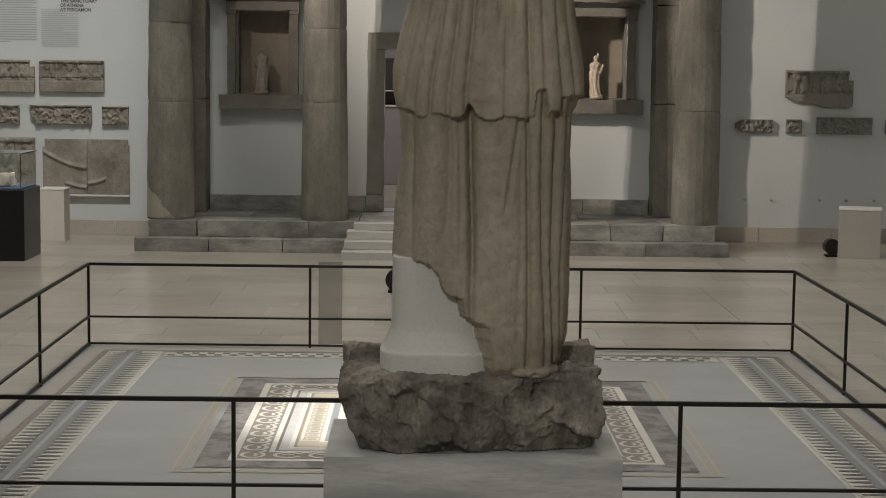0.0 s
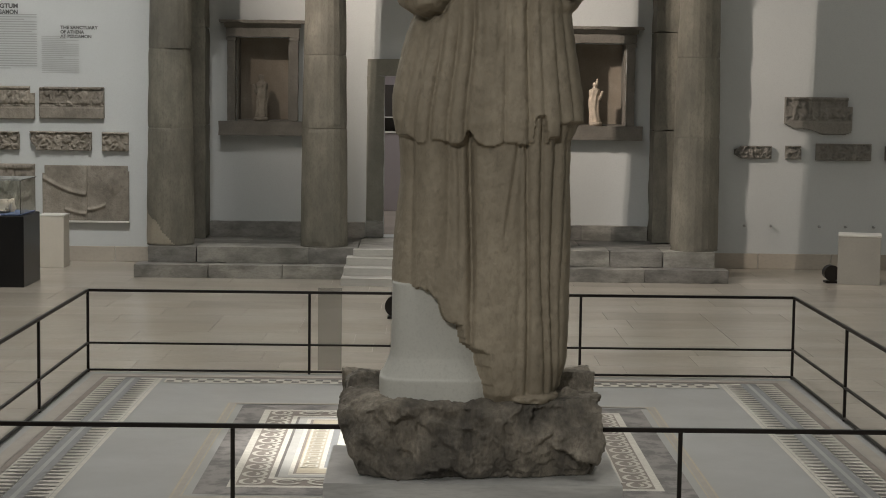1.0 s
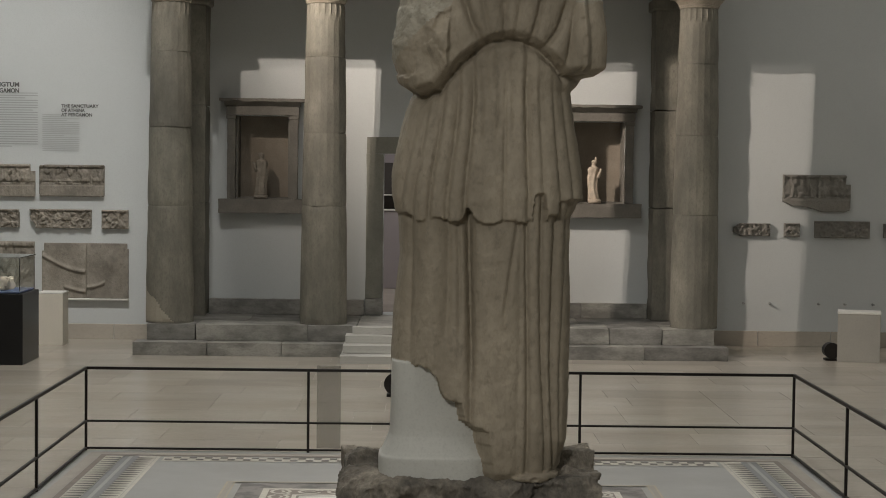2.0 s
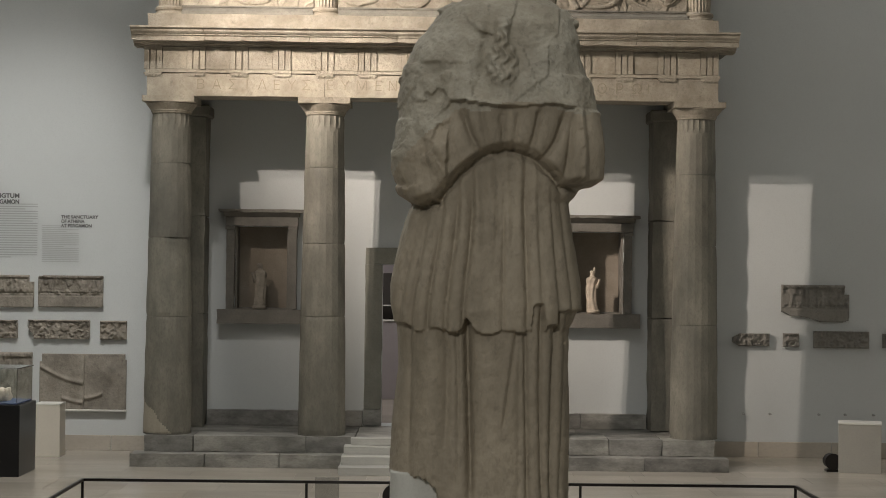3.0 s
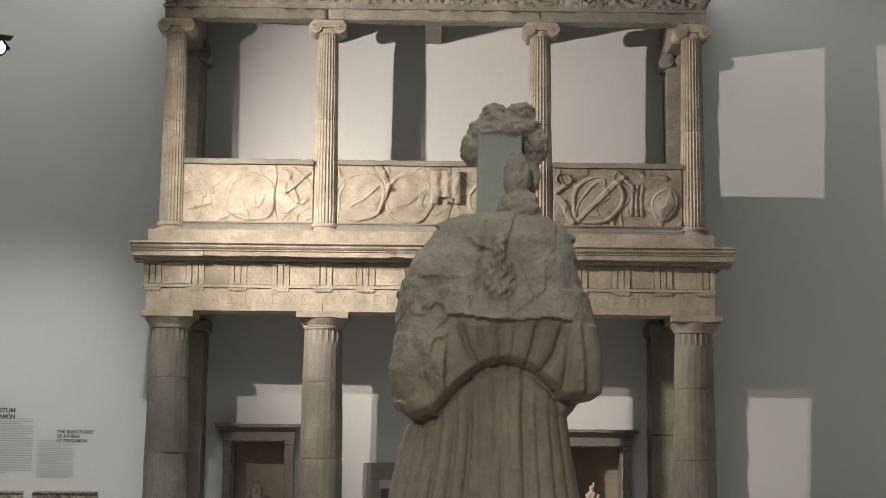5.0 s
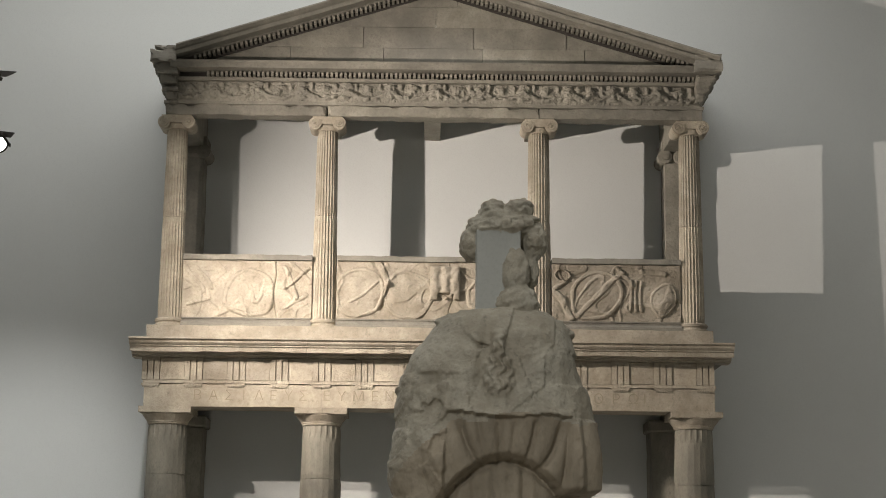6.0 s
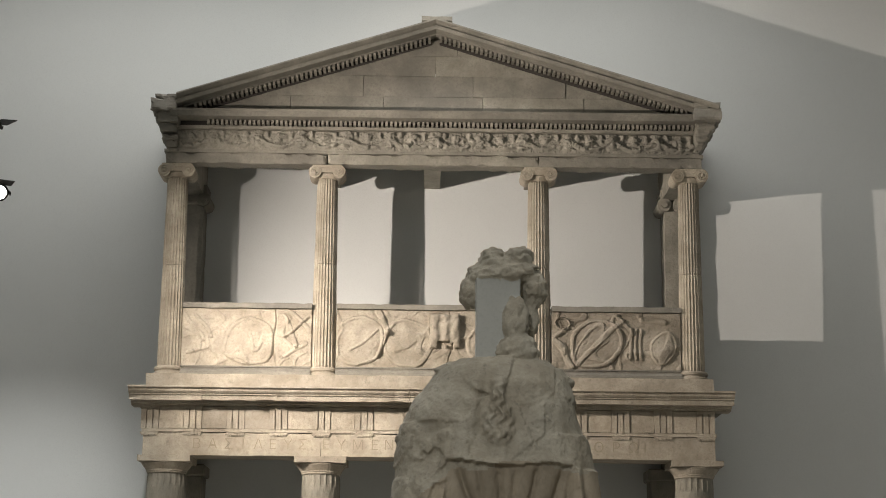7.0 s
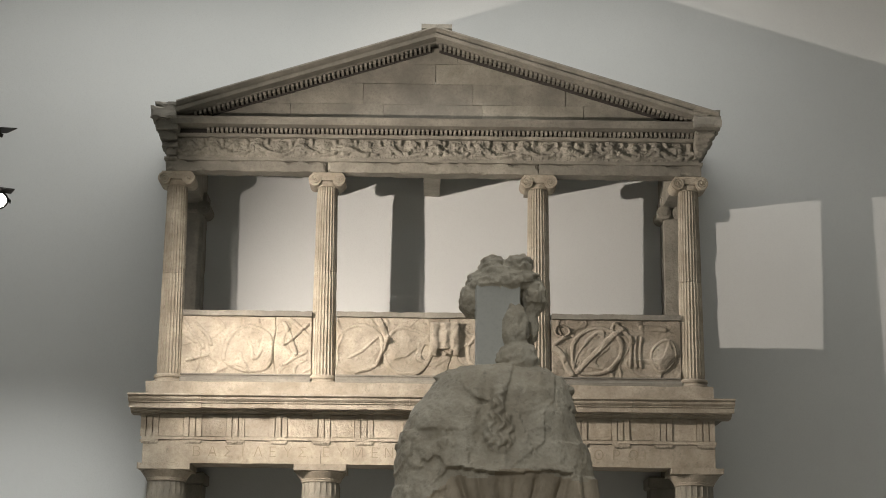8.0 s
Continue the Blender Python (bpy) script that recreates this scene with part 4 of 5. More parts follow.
for i, s in enumerate(("IGTUM", "GAMON")):
    letters("heading_line", s, -6.02, TY, 3.545 - i * 0.085, 0.062, M_INK, sign2, 0.275, depth=0.001, thin=-0.003)
z = 3.45
while z > 2.70:
    w = 0.95 * (1 if random.random() > 0.14 else random.uniform(0.6, 0.95))
    part("text_line", box(-6.43, -6.43 + w, TY - 0.001, TY + 0.001, z, z + 0.012), M_INK_MID, sign2)
    z -= 0.034

# ---- cases and plinths ----
M_GLASS = bpy.data.materials.new("case_glass")
M_GLASS.use_nodes = True
nt = M_GLASS.node_tree
nt.nodes["Principled BSDF"].inputs["Base Color"].default_value = (0.93, 0.97, 0.96, 1)
nt.nodes["Principled BSDF"].inputs["Roughness"].default_value = 0.02
nt.nodes["Principled BSDF"].inputs["Transmission Weight"].default_value = 1.0
nt.nodes["Principled BSDF"].inputs["IOR"].default_value = 1.45
vit = thing("display_case", "black lacquered display case with a glass hood", "display case")
part("cabinet", box(-6.25, -4.925, 21.06, 21.95, 0.0, 0.875, 0.008), M_BLACK, vit)
part("tray", box(-6.2, -4.975, 21.11, 21.9, 0.877, 0.897, 0.004), mat("blue_cloth", (0.10, 0.13, 0.22), 0.9, 0.9, 6, 90, 0.1), vit)
hood = [(-6.2, -4.97, 21.105, 21.113), (-6.2, -4.97, 21.895, 21.903), (-6.2, -6.192, 21.115, 21.893), (-4.978, -4.97, 21.115, 21.893)]
for a, b, c, d in hood:
    g = part("glass_pane", box(a, b, c, d, 0.899, 1.31), M_GLASS, vit)
    g.visible_shadow = False
lid = part("glass_top", box(-6.215, -4.955, 21.09, 21.915, 1.312, 1.324), M_GLASS, vit)
lid.visible_shadow = False
frag = rough_box(-5.62, -5.16, 21.3, 21.62, 0.899, 1.05, 0.03, 0.03, 7, 3, 0.05)
tagged(part("marble_fragment", frag, M_FIGURE), "pale marble fragment lying inside the glass case", "fragment")
pl = thing("plinth", "narrow cream painted museum plinth by the wall", "plinth")
part("body", box(-5.27, -4.93, 23.42, 23.78, 0, 0.70, 0.004), M_WHITE, pl)
part("top", box(-5.275, -4.925, 23.415, 23.785, 0.702, 0.722, 0.004), M_CREAM, pl)
pr = thing("plinth", "grey-beige painted museum plinth with a white top", "plinth")
turn = pose(5.675, 22.40, 0, 0, 0, -14)
bm = box(-0.272, 0.272, 0.0, 0.42, 0, 0.628, 0.004)
bm.transform(turn)
part("body", bm, M_PLINTH, pr)
bm = box(-0.278, 0.278, -0.005, 0.425, 0.63, 0.655, 0.004)
bm.transform(turn)
part("top", bm, M_CREAM, pr)


def uplight(cx, cy, r, label):
    u = thing("floor_spotlight", label, "spotlight", "floor spotlights")
    bm = bmesh.new()
    bmesh.ops.create_cone(bm, cap_ends=True, segments=28, radius1=r, radius2=r * 0.8, depth=0.16, matrix=pose(cx, cy, r + 0.035, 90))
    part("housing", bm, M_BLACK, u)
    bm = bmesh.new()
    bmesh.ops.create_cone(bm, cap_ends=True, segments=28, radius1=r * 1.06, radius2=r * 1.06, depth=0.02, matrix=pose(cx, cy - 0.09, r + 0.035, 90))
    part("bezel", bm, M_IRON, u)
    part("base", box(cx - r * 0.8, cx + r * 0.8, cy - 0.07, cy + 0.07, 0, 0.03, 0.004), M_IRON, u)
    return u


uplight(5.36, 22.62, 0.10, "round black floor spotlight beside the museum plinth")
uplight(-0.32, 18.6, 0.11, "round black floor spotlight on the stone floor")
# smoked panel standing behind the far side of the barrier
M_SMOKE = bpy.data.materials.new("smoked_acrylic")
M_SMOKE.use_nodes = True
nt = M_SMOKE.node_tree
b = nt.nodes["Principled BSDF"]
b.inputs["Base Color"].default_value = (0.20, 0.19, 0.155, 1)
b.inputs["Roughness"].default_value = 0.25
b.inputs["Alpha"].default_value = 0.34
panel = thing("acrylic_panel", "narrow smoked acrylic panel standing behind the barrier", "panel")
p = part("sheet", box(-0.945, -0.735, 15.10, 15.108, 0.0, 0.735, 0.002), M_SMOKE, panel)
p.visible_shadow = False

# ---- barrier round the mosaic ----
RX0, RX1, RY0, RY1 = -2.93, 3.215, 8.95, 14.88
fence = thing("barrier", "low black iron barrier of three rails round the mosaic", "barrier")


def post(x, y):
    part("post", box(x - 0.011, x + 0.011, y - 0.011, y + 0.011, 0.0, 0.706, 0.002), M_IRON, fence)


for x in (RX0, -1.005, 1.355, RX1):
    post(x, RY0)
    post(x, RY1)
for y in (10.95, 12.98):
    post(RX0, y)
    post(RX1, y)
for z, h in ((0.707, 0.012), (0.250, 0.0085), (0.014, 0.0085)):
    for y in (RY0, RY1):
        part("rail", box(RX0 - 0.011, RX1 + 0.011, y - 0.0125, y + 0.0125, z, z + 2 * h, 0.002), M_IRON, fence)
    for x in (RX0, RX1):
        part("rail", box(x - 0.0125, x + 0.0125, RY0 + 0.013, RY1 - 0.013, z, z + 2 * h, 0.002), M_IRON, fence)

# ---- spotlights at the side, above ----


M_LENS = bpy.data.materials.new("lit_lens")
M_LENS.use_nodes = True
M_LENS.node_tree.nodes["Principled BSDF"].inputs["Emission Color"].default_value = (1, 0.95, 0.88, 1)
M_LENS.node_tree.nodes["Principled BSDF"].inputs["Emission Strength"].default_value = 25.0


def spotlight(eye, target, label, group="spotlights on the mast", flapped=True):
    s = thing("spotlight", label, "spotlight", group)
    m = look(eye, target)
    bm = bmesh.new()
    bmesh.ops.create_cone(bm, cap_ends=True, segments=24, radius1=0.10, radius2=0.075, depth=0.26, matrix=m @ pose(0, 0, 0.17))
    part("housing", bm, M_IRON, s)
    bm = bmesh.new()
    for a in (-0.115, 0.115):
        q = box(a - 0.006, a + 0.006, -0.02, 0.02, 0.02, 0.3)
        q.transform(m)
        tmp = bpy.data.meshes.new("yoke")
        q.to_mesh(tmp)
        bm.from_mesh(tmp)
        q.free()
    part("yoke", bm, M_IRON, s)
    bm = bmesh.new()
    bmesh.ops.create_cone(bm, cap_ends=True, segments=24, radius1=0.078, radius2=0.078, depth=0.01, matrix=m @ pose(0, 0, 0.045))
    part("lens", bm, M_LENS, s, "glowing lamp lens")
    if not flapped:
        rod = bmesh.new()
        top = m @ Vector((0, 0, 0.2))
        bmesh.ops.create_cone(rod, cap_ends=True, segments=10, radius1=0.012, radius2=0.012, depth=HALL_TOP - top.z, matrix=Matrix.Translation((top.x, top.y, (top.z + HALL_TOP) / 2)))
        part("rod", rod, M_IRON, s)
        return s
    flap = box(-0.12, 0.12, 0.10, 0.108, -0.16, 0.03)
    flap.transform(m @ pose(0, 0, 0, 25))
    part("barn_door", flap, M_IRON, s)
    return s


spotlight(KEY_A, AIM_LOW, "black theatre spotlight with barn door on a mast")
spotlight(KEY_B, (0.25, 7.9, 2.3), "black theatre spotlight with barn door, lit")
spotlight(KEY_C, AIM_HIGH, "black theatre spotlight with barn door, lit")
spotlight(KEY_D, AIM_LOW, "black theatre spotlight with barn door, lit")
# fixtures added to carry the unseen fill spots
for _, eye, target, *_ in FILL_SPOTS:
    spotlight(eye, target, "added black spotlight on a ceiling rod, out of view", "spotlights under the ceiling", False)
# panels added above the unseen area fills
for x, y, w, d, _ in FILL_PANELS:
    panel = thing("ceiling_fill", "added white diffuser panel in the ceiling, out of view", "ceiling light", "ceiling light panels")
    part("diffuser", box(x - w / 2, x + w / 2, y - d / 2, y + d / 2, 12.96, 12.99), M_CREAM, panel)
    part("frame", box(x - w / 2 - 0.05, x + w / 2 + 0.05, y - d / 2 - 0.05, y + d / 2 + 0.05, 12.991, 13.0), M_IRON, panel)
mast = thing("lamp_mast", "thin black steel mast that carries the spotlights", "mast")
bm = bmesh.new()
bmesh.ops.create_cone(bm, cap_ends=True, segments=14, radius1=0.025, radius2=0.025, depth=8.4, matrix=pose(-5.15, 17.9, 4.22))
part("pole", bm, M_IRON, mast)
for z in (KEY_A[2], KEY_B[2], KEY_C[2]):
    part("arm", box(-5.16, -4.74, 17.93, 17.96, z + 0.10, z + 0.13), M_IRON, mast)
    part("clamp", box(-4.80, -4.70, 17.90, 18.0, z - 0.02, z + 0.14, 0.005), M_IRON, mast)
part("foot", box(-5.4, -4.9, 17.65, 18.15, 0.0, 0.02, 0.004), M_IRON, mast)

from mathutils.bvhtree import BVHTree

def fused(bm, voxel):
    """One closed skin round all the lumps of a form, with the material of the nearest lump."""
    src = bpy.data.meshes.new("raw")
    bm.to_mesh(src)
    tree = BVHTree.FromBMesh(bm)
    bm.faces.ensure_lookup_table()
    slots = [f.material_index for f in bm.faces]
    tmp = new("raw", src)
    mod = tmp.modifiers.new("fuse", "REMESH")
    mod.mode, mod.voxel_size = "VOXEL", voxel
    dg = bpy.context.evaluated_depsgraph_get()
    me = bpy.data.meshes.new_from_object(tmp.evaluated_get(dg))
    bpy.data.objects.remove(tmp)
    bm.free()
    me.materials.clear()
    out = bmesh.new()
    out.from_mesh(me)
    for f in out.faces:
        hit = tree.find_nearest(f.calc_center_median())
        f.material_index = slots[hit[2]] if hit[2] is not None else 0
    return out


# ---- pedestal, rock base and statue ----
ped = thing("pedestal", "grey veined marble pedestal under the rock base", "pedestal")
part("block", rough_box(-0.444, 0.889, 7.515, 8.35, 0.04, 0.75, 0.06, 0.0015, 4, 2, 0.006), M_PED, ped)
part("foot", box(-0.42, 0.865, 7.54, 8.32, 0.0, 0.042), M_DARK, ped)


def rock():
    """Hewn block: steep broken facets, an undercut end and a ragged upper rim."""
    bm = rough_box(-0.39, 0.80, 7.60, 8.22, 0.752, 1.105, 0.0145, 0.0, 1, 0)
    cuts = [((-0.385, 7.8, 0.97), (-1, 0.05, -0.46)), ((-0.30, 7.66, 1.02), (-0.75, -0.6, 0.25)), ((-0.33, 7.70, 1.04), (-0.5, -0.35, 0.8)), ((0.1, 7.615, 1.085), (0.05, -0.55, 0.8)),
            ((0.74, 7.64, 0.95), (0.7, -0.75, 0.05)), ((0.77, 7.7, 0.80), (0.8, -0.2, -0.5)), ((0.45, 7.61, 1.0), (0.25, -0.9, 0.3)), ((-0.2, 7.61, 0.83), (-0.35, -0.9, -0.3)), ((0.3, 7.62, 0.79), (0.1, -0.85, -0.45))]
    cuts = [(Vector(p), Vector(n).normalized()) for p, n in cuts]
    for v in bm.verts:
        p = v.co.copy()
        warp = 0.03 * noise.noise(p * 7)
        for q, n in cuts:
            over = (p - q).dot(n) + warp * 0.4
            if over > 0:
                p -= n * over
        h = (p.z - 0.752) / 0.353
        f = facet(p + Vector((warp, 0, warp)), 0.26, 0.30, 0.008) + facet(p + Vector((3, 1, 2)), 0.085, 0.30, 0.004)
        g = 0.007 * fbm(p.x * 7, p.y * 7, p.z * 7, 4)
        if h > 0.93:
            p.z += 0.4 * f + 0.5 * g + 0.05 * step01(-0.12, -0.28, p.x) * step01(7.8, 8.05, p.y)
        elif p.y < 7.95:
            p.y -= f + g
            p.x += 0.5 * g
        if abs(p.x - 0.2) > 0.52:
            p.x += 0.35 * (f + g) * (1 if p.x > 0 else -1)
        p.z = max(0.752, p.z)
        v.co = p
    rough_box(0.55, 0.79, 7.98, 8.19, 1.03, 1.185, 0.03, 0.025, 6, 2, 0.03, bm)
    rough_box(-0.34, -0.16, 7.95, 8.20, 1.0, 1.16, 0.03, 0.04, 6, 5, 0.06, bm)
    return bm


SECTIONS = [  # height, left edge, right edge, half depth
    (1.085, -0.02, 0.600, 0.22), (1.13, -0.10, 0.640, 0.265), (1.26, -0.150, 0.668, 0.285), (1.45, -0.158, 0.674, 0.285), (1.65, -0.165, 0.674, 0.282),
    (1.88, -0.155, 0.676, 0.275), (2.10, -0.132, 0.668, 0.262), (2.27, -0.140, 0.672, 0.250), (2.36, -0.158, 0.712, 0.250), (2.47, -0.160, 0.706, 0.245),
    (2.67, -0.125, 0.676, 0.235), (2.84, -0.075, 0.655, 0.235), (2.93, -0.118, 0.742, 0.245), (3.11, -0.135, 0.758, 0.270), (3.24, -0.130, 0.768, 0.285),
    (3.37, -0.125, 0.752, 0.285), (3.50, -0.085, 0.705, 0.270), (3.63, -0.020, 0.672, 0.245), (3.71, 0.045, 0.640, 0.21), (3.755, 0.13, 0.56, 0.15),
]
STATUE_Y = 7.86
GROOVES_LOW = [(0.192, 0.030, 0.055), (0.075, 0.045, 0.022), (0.130, 0.016, 0.015), (0.462, 0.016, 0.038), (0.546, 0.015, 0.036), (0.606, 0.020, 0.042), (0.650, 0.012, 0.02), (-0.085, 0.03, 0.018), (0.42, 0.03, 0.012)]
GROOVES_MID = [(0.005, 0.016, 0.022), (0.085, 0.020, 0.020), (0.165, 0.018, 0.022), (0.345, 0.014, 0.014), (0.465, 0.024, 0.026), (0.535, 0.016, 0.012), (0.615, 0.018, 0.020), (0.672, 0.012, 0.018), (-0.07, 0.02, 0.018), (-0.125, 0.02, 0.018)]


PLEATS = [(0.15, 0.245, 0.020, 0.055), (0.235, 0.275, 0.014, 0.025), (0.33, 0.335, 0.016, 0.035), (0.40, 0.375, 0.012, 0.022), (0.495, 0.445, 0.018, 0.045), (0.615, 0.50, 0.018, 0.055), (0.645, 0.60, 0.014, 0.045)]


def section(z):
    for a, b in zip(SECTIONS, SECTIONS[1:]):
        if a[0] <= z <= b[0]:
            t = (z - a[0]) / (b[0] - a[0])
            return [a[k] + (b[k] - a[k]) * t for k in (1, 2, 3)]
    return SECTIONS[-1][1:]


def hem(x):
    """Lower edge of the overfold, piece by piece."""
    h = 2.262 + 0.008 * math.sin(x * 40)
    h += 0.05 * bell(x - 0.185, 0.018) - 0.012 * bell(x - 0.29, 0.08)
    h += 0.115 * step01(0.475, 0.49, x) * step01(0.545, 0.53, x) + 0.03 * step01(0.545, 0.55, x) * step01(0.6, 0.59, x)
    return h + 0.088 * step01(0.595, 0.605, x) + 0.02 * step01(-0.04, -0.1, x)


def belt(x):
    low = 2.83 + 0.012 * math.sin(x * 50) if x < 0.3 else 2.915 + 0.006 * math.sin(x * 60)
    return max(low, 3.068 - 2.35 * (x - 0.355) ** 2)


BREAK = [(-0.40, 1.595), (-0.02, 1.605), (0.02, 1.585), (0.05, 1.555), (0.075, 1.475), (0.11, 1.455), (0.158, 1.45), (0.18, 1.36), (0.253, 1.334), (0.288, 1.315), (0.315, 1.13), (0.33, 0.6), (2.0, 0.6)]


def broken(x):
    """Lower edge of the old marble towards the gypsum."""
    for (a, h0), (b, h1) in zip(BREAK, BREAK[1:]):
        if a <= x <= b:
            return h0 + (h1 - h0) * (x - a) / (b - a) + 0.010 * noise.noise(Vector((x * 45, 0, 0)))
    return 0.6


def crease(d, w):
    """A cut fold: sharp at the bottom, running out softly."""
    return math.exp(-math.sqrt((d / (0.72 * w)) ** 2 + 0.04) + 0.2)


def facet(p, size, tilt, lift):
    """Broken stone: cells with a random slope and height each."""
    dist, pts = noise.voronoi(p / size)
    c = pts[0]
    r = noise.cell_vector(c * 7.31)
    q = p / size - c
    return size * tilt * ((r.x - 0.5) * q.x + (r.y - 0.5) * q.y + (r.z - 0.5) * q.z) * 2 + lift * (r.x + r.y + r.z - 1.5)


def relief_of(x, z, back):
    """How far the drapery stands out from the plain form."""
    d = 0.0
    wob = 0.012 * noise.noise(Vector((x * 3, z * 2.2, 1)))
    hm, bl = hem(x), belt(x)
    if z < hm:
        for c, w, g in GROOVES_LOW:
            cc = c + 0.012 * math.sin(z * 3 + c * 20)
            d -= (1.05 if c > 0.4 else 1.5) * g * crease(x + wob - cc, w * 0.9) * (step01(1.5, 1.9, z) if c < 0.15 else (0.5 + 0.5 * step01(1.45, 1.8, z) if c < 0.25 else 1))
        d -= 0.014 * bell(x - 0.37 + 0.14 * (1.95 - z), 0.010) * step01(1.78, 1.88, z)
        d -= 0.028
        d += 0.012 * math.sin(x * 26 + 1) * step01(0.2, 0.0, x)
    elif z < bl:
        k = 0.35 + 0.65 * step01(bl + 0.02, bl - 0.35, z)
        fan = 0.355 + (x - 0.355) * (1 + 0.28 * step01(2.3, 3.0, z))
        for c, w, g in GROOVES_MID:
            d -= 1.45 * g * k * crease(fan + wob - c, w * 0.85)
        d += 0.006 * math.sin(fan * 75 + 6 * wob * 40) * step01(2.5, 2.75, z)
        d -= 0.05 * bell(bl - z, 0.03)
        d -= 0.012 * step01(bl - 0.35, bl, z)
    else:
        up = z - bl
        pouch = 0.055 * step01(-0.005, 0.035, up) * step01(0.42, 0.12, up)
        d += pouch
        cape = 3.265 - 0.03 * (x - 0.1) + 0.012 * math.sin(x * 14)
        if 0.10 < x < 0.66:
            if z < cape:
                s = max(0.0, min(1.0, (cape - z) / max(0.05, cape - bl)))
                for xt, xb, w, g in PLEATS:
                    d -= g * crease(x - xt - (xb - xt) * s ** 1.3, w) * step01(0.0, 0.25, s) * (1 - 0.35 * s)
                d -= 0.013
            else:
                d += 0.010 * bell(z - cape, 0.03)
        if x >= 0.62 and z < 3.25:
            d += 0.03 * abs(math.sin((x - 0.62) * 42))
        if x <= 0.10 and z < 3.45:
            d += 0.022 * fbm(x * 9, z * 5, 2) + facet(Vector((x, 0, z)), 0.10, 0.2, 0.004) + 0.03 * (noise.voronoi(Vector((x * 7, z * 6, 5.0)))[0][0] - 0.3) + 0.018 * math.sin(x * 30 + z * 14) * step01(3.3, 2.9, z)
        if z > cape:
            d += facet(Vector((x, 0.3 * x, z)), 0.22, 0.10, 0.003) + 0.022 * noise.noise(Vector((x * 4.5, z * 4.5, 4))) + 0.006 * fbm(x * 9, z * 9, 4)
            d += 0.012 * (noise.voronoi(Vector((x * 5 + 0.3 * noise.noise(Vector((x * 6, z * 6, 0))), z * 5, 2.0)))[0][0] - 0.35)
            d += 0.03 * bell((x - 0.21) - 0.28 * (z - 3.5), 0.06) * step01(3.2, 3.35, z)
            d -= 0.018 * bell((x - 0.245) - 0.12 * (z - 3.5), 0.035) * step01(3.25, 3.4, z)
            tuft = 0.030 + 0.042 * step01(3.56, 3.47, z) - 0.02 * step01(3.40, 3.35, z)
            hair = step01(1.1, 0.6, abs(x - 0.325) / tuft) * step01(3.33, 3.38, z) * step01(3.66, 3.60, z)
            d += hair * (0.030 + 0.013 * math.sin((x - 0.325) * 150 * (1 + 1.5 * (3.5 - z)) + 2.0 * math.sin(z * 80 + x * 30)) + 0.012 * noise.noise(Vector((x * 45, z * 26, 1))))
            d += 0.022 * bell(x - 0.33, 0.035) * step01(3.5, 3.55, z) * step01(3.75, 3.65, z)
            d += 0.010 * (bell(x - 0.322, 0.008) + bell(x - 0.348, 0.008)) * step01(3.42, 3.38, z) * step01(3.25, 3.3, z)
            d -= 0.03 * bell(math.hypot(x + 0.005, z - 3.305), 0.011) + 0.012 * bell(math.hypot(x - 0.06, z - 3.42), 0.02)
            d -= 0.05 * step01(3.60, 3.75, z) * max(0, noise.noise(Vector((x * 8, z * 8, 8))))
            d += 0.004 * (1 - 2 * abs(noise.noise(Vector((x * 11, z * 11, 14)))))
            d += 0.035 * (x - 0.23) * step01(0.23, 0.05, x) + 0.012 * bell(x - 0.225 - 0.1 * (z - 3.5), 0.02) * step01(3.3, 3.42, z)
    return d * back + 0.0025 * fbm(x * 24, z * 18, 6)


def lump(bm, c, r, amp, freq, seed, slot, sub=4):
    made = bmesh.ops.create_icosphere(bm, subdivisions=sub, radius=1.0)
    for v in made["verts"]:
        n = v.co.copy()
        k = 1 + amp * fbm(n.x * freq + seed, n.y * freq, n.z * freq, 4) + facet(n + Vector((seed, 0, 0)), 0.7, 0.16, 0.015) + 0.04 * (noise.voronoi(n * 3.5 + Vector((seed, 0, 0)))[0][0] - 0.3)
        v.co = Vector(c) + Vector((n.x * r[0], n.y * r[1], n.z * r[2])) * k
    for f in {f for v in made["verts"] for f in v.link_faces}:
        f.material_index = slot


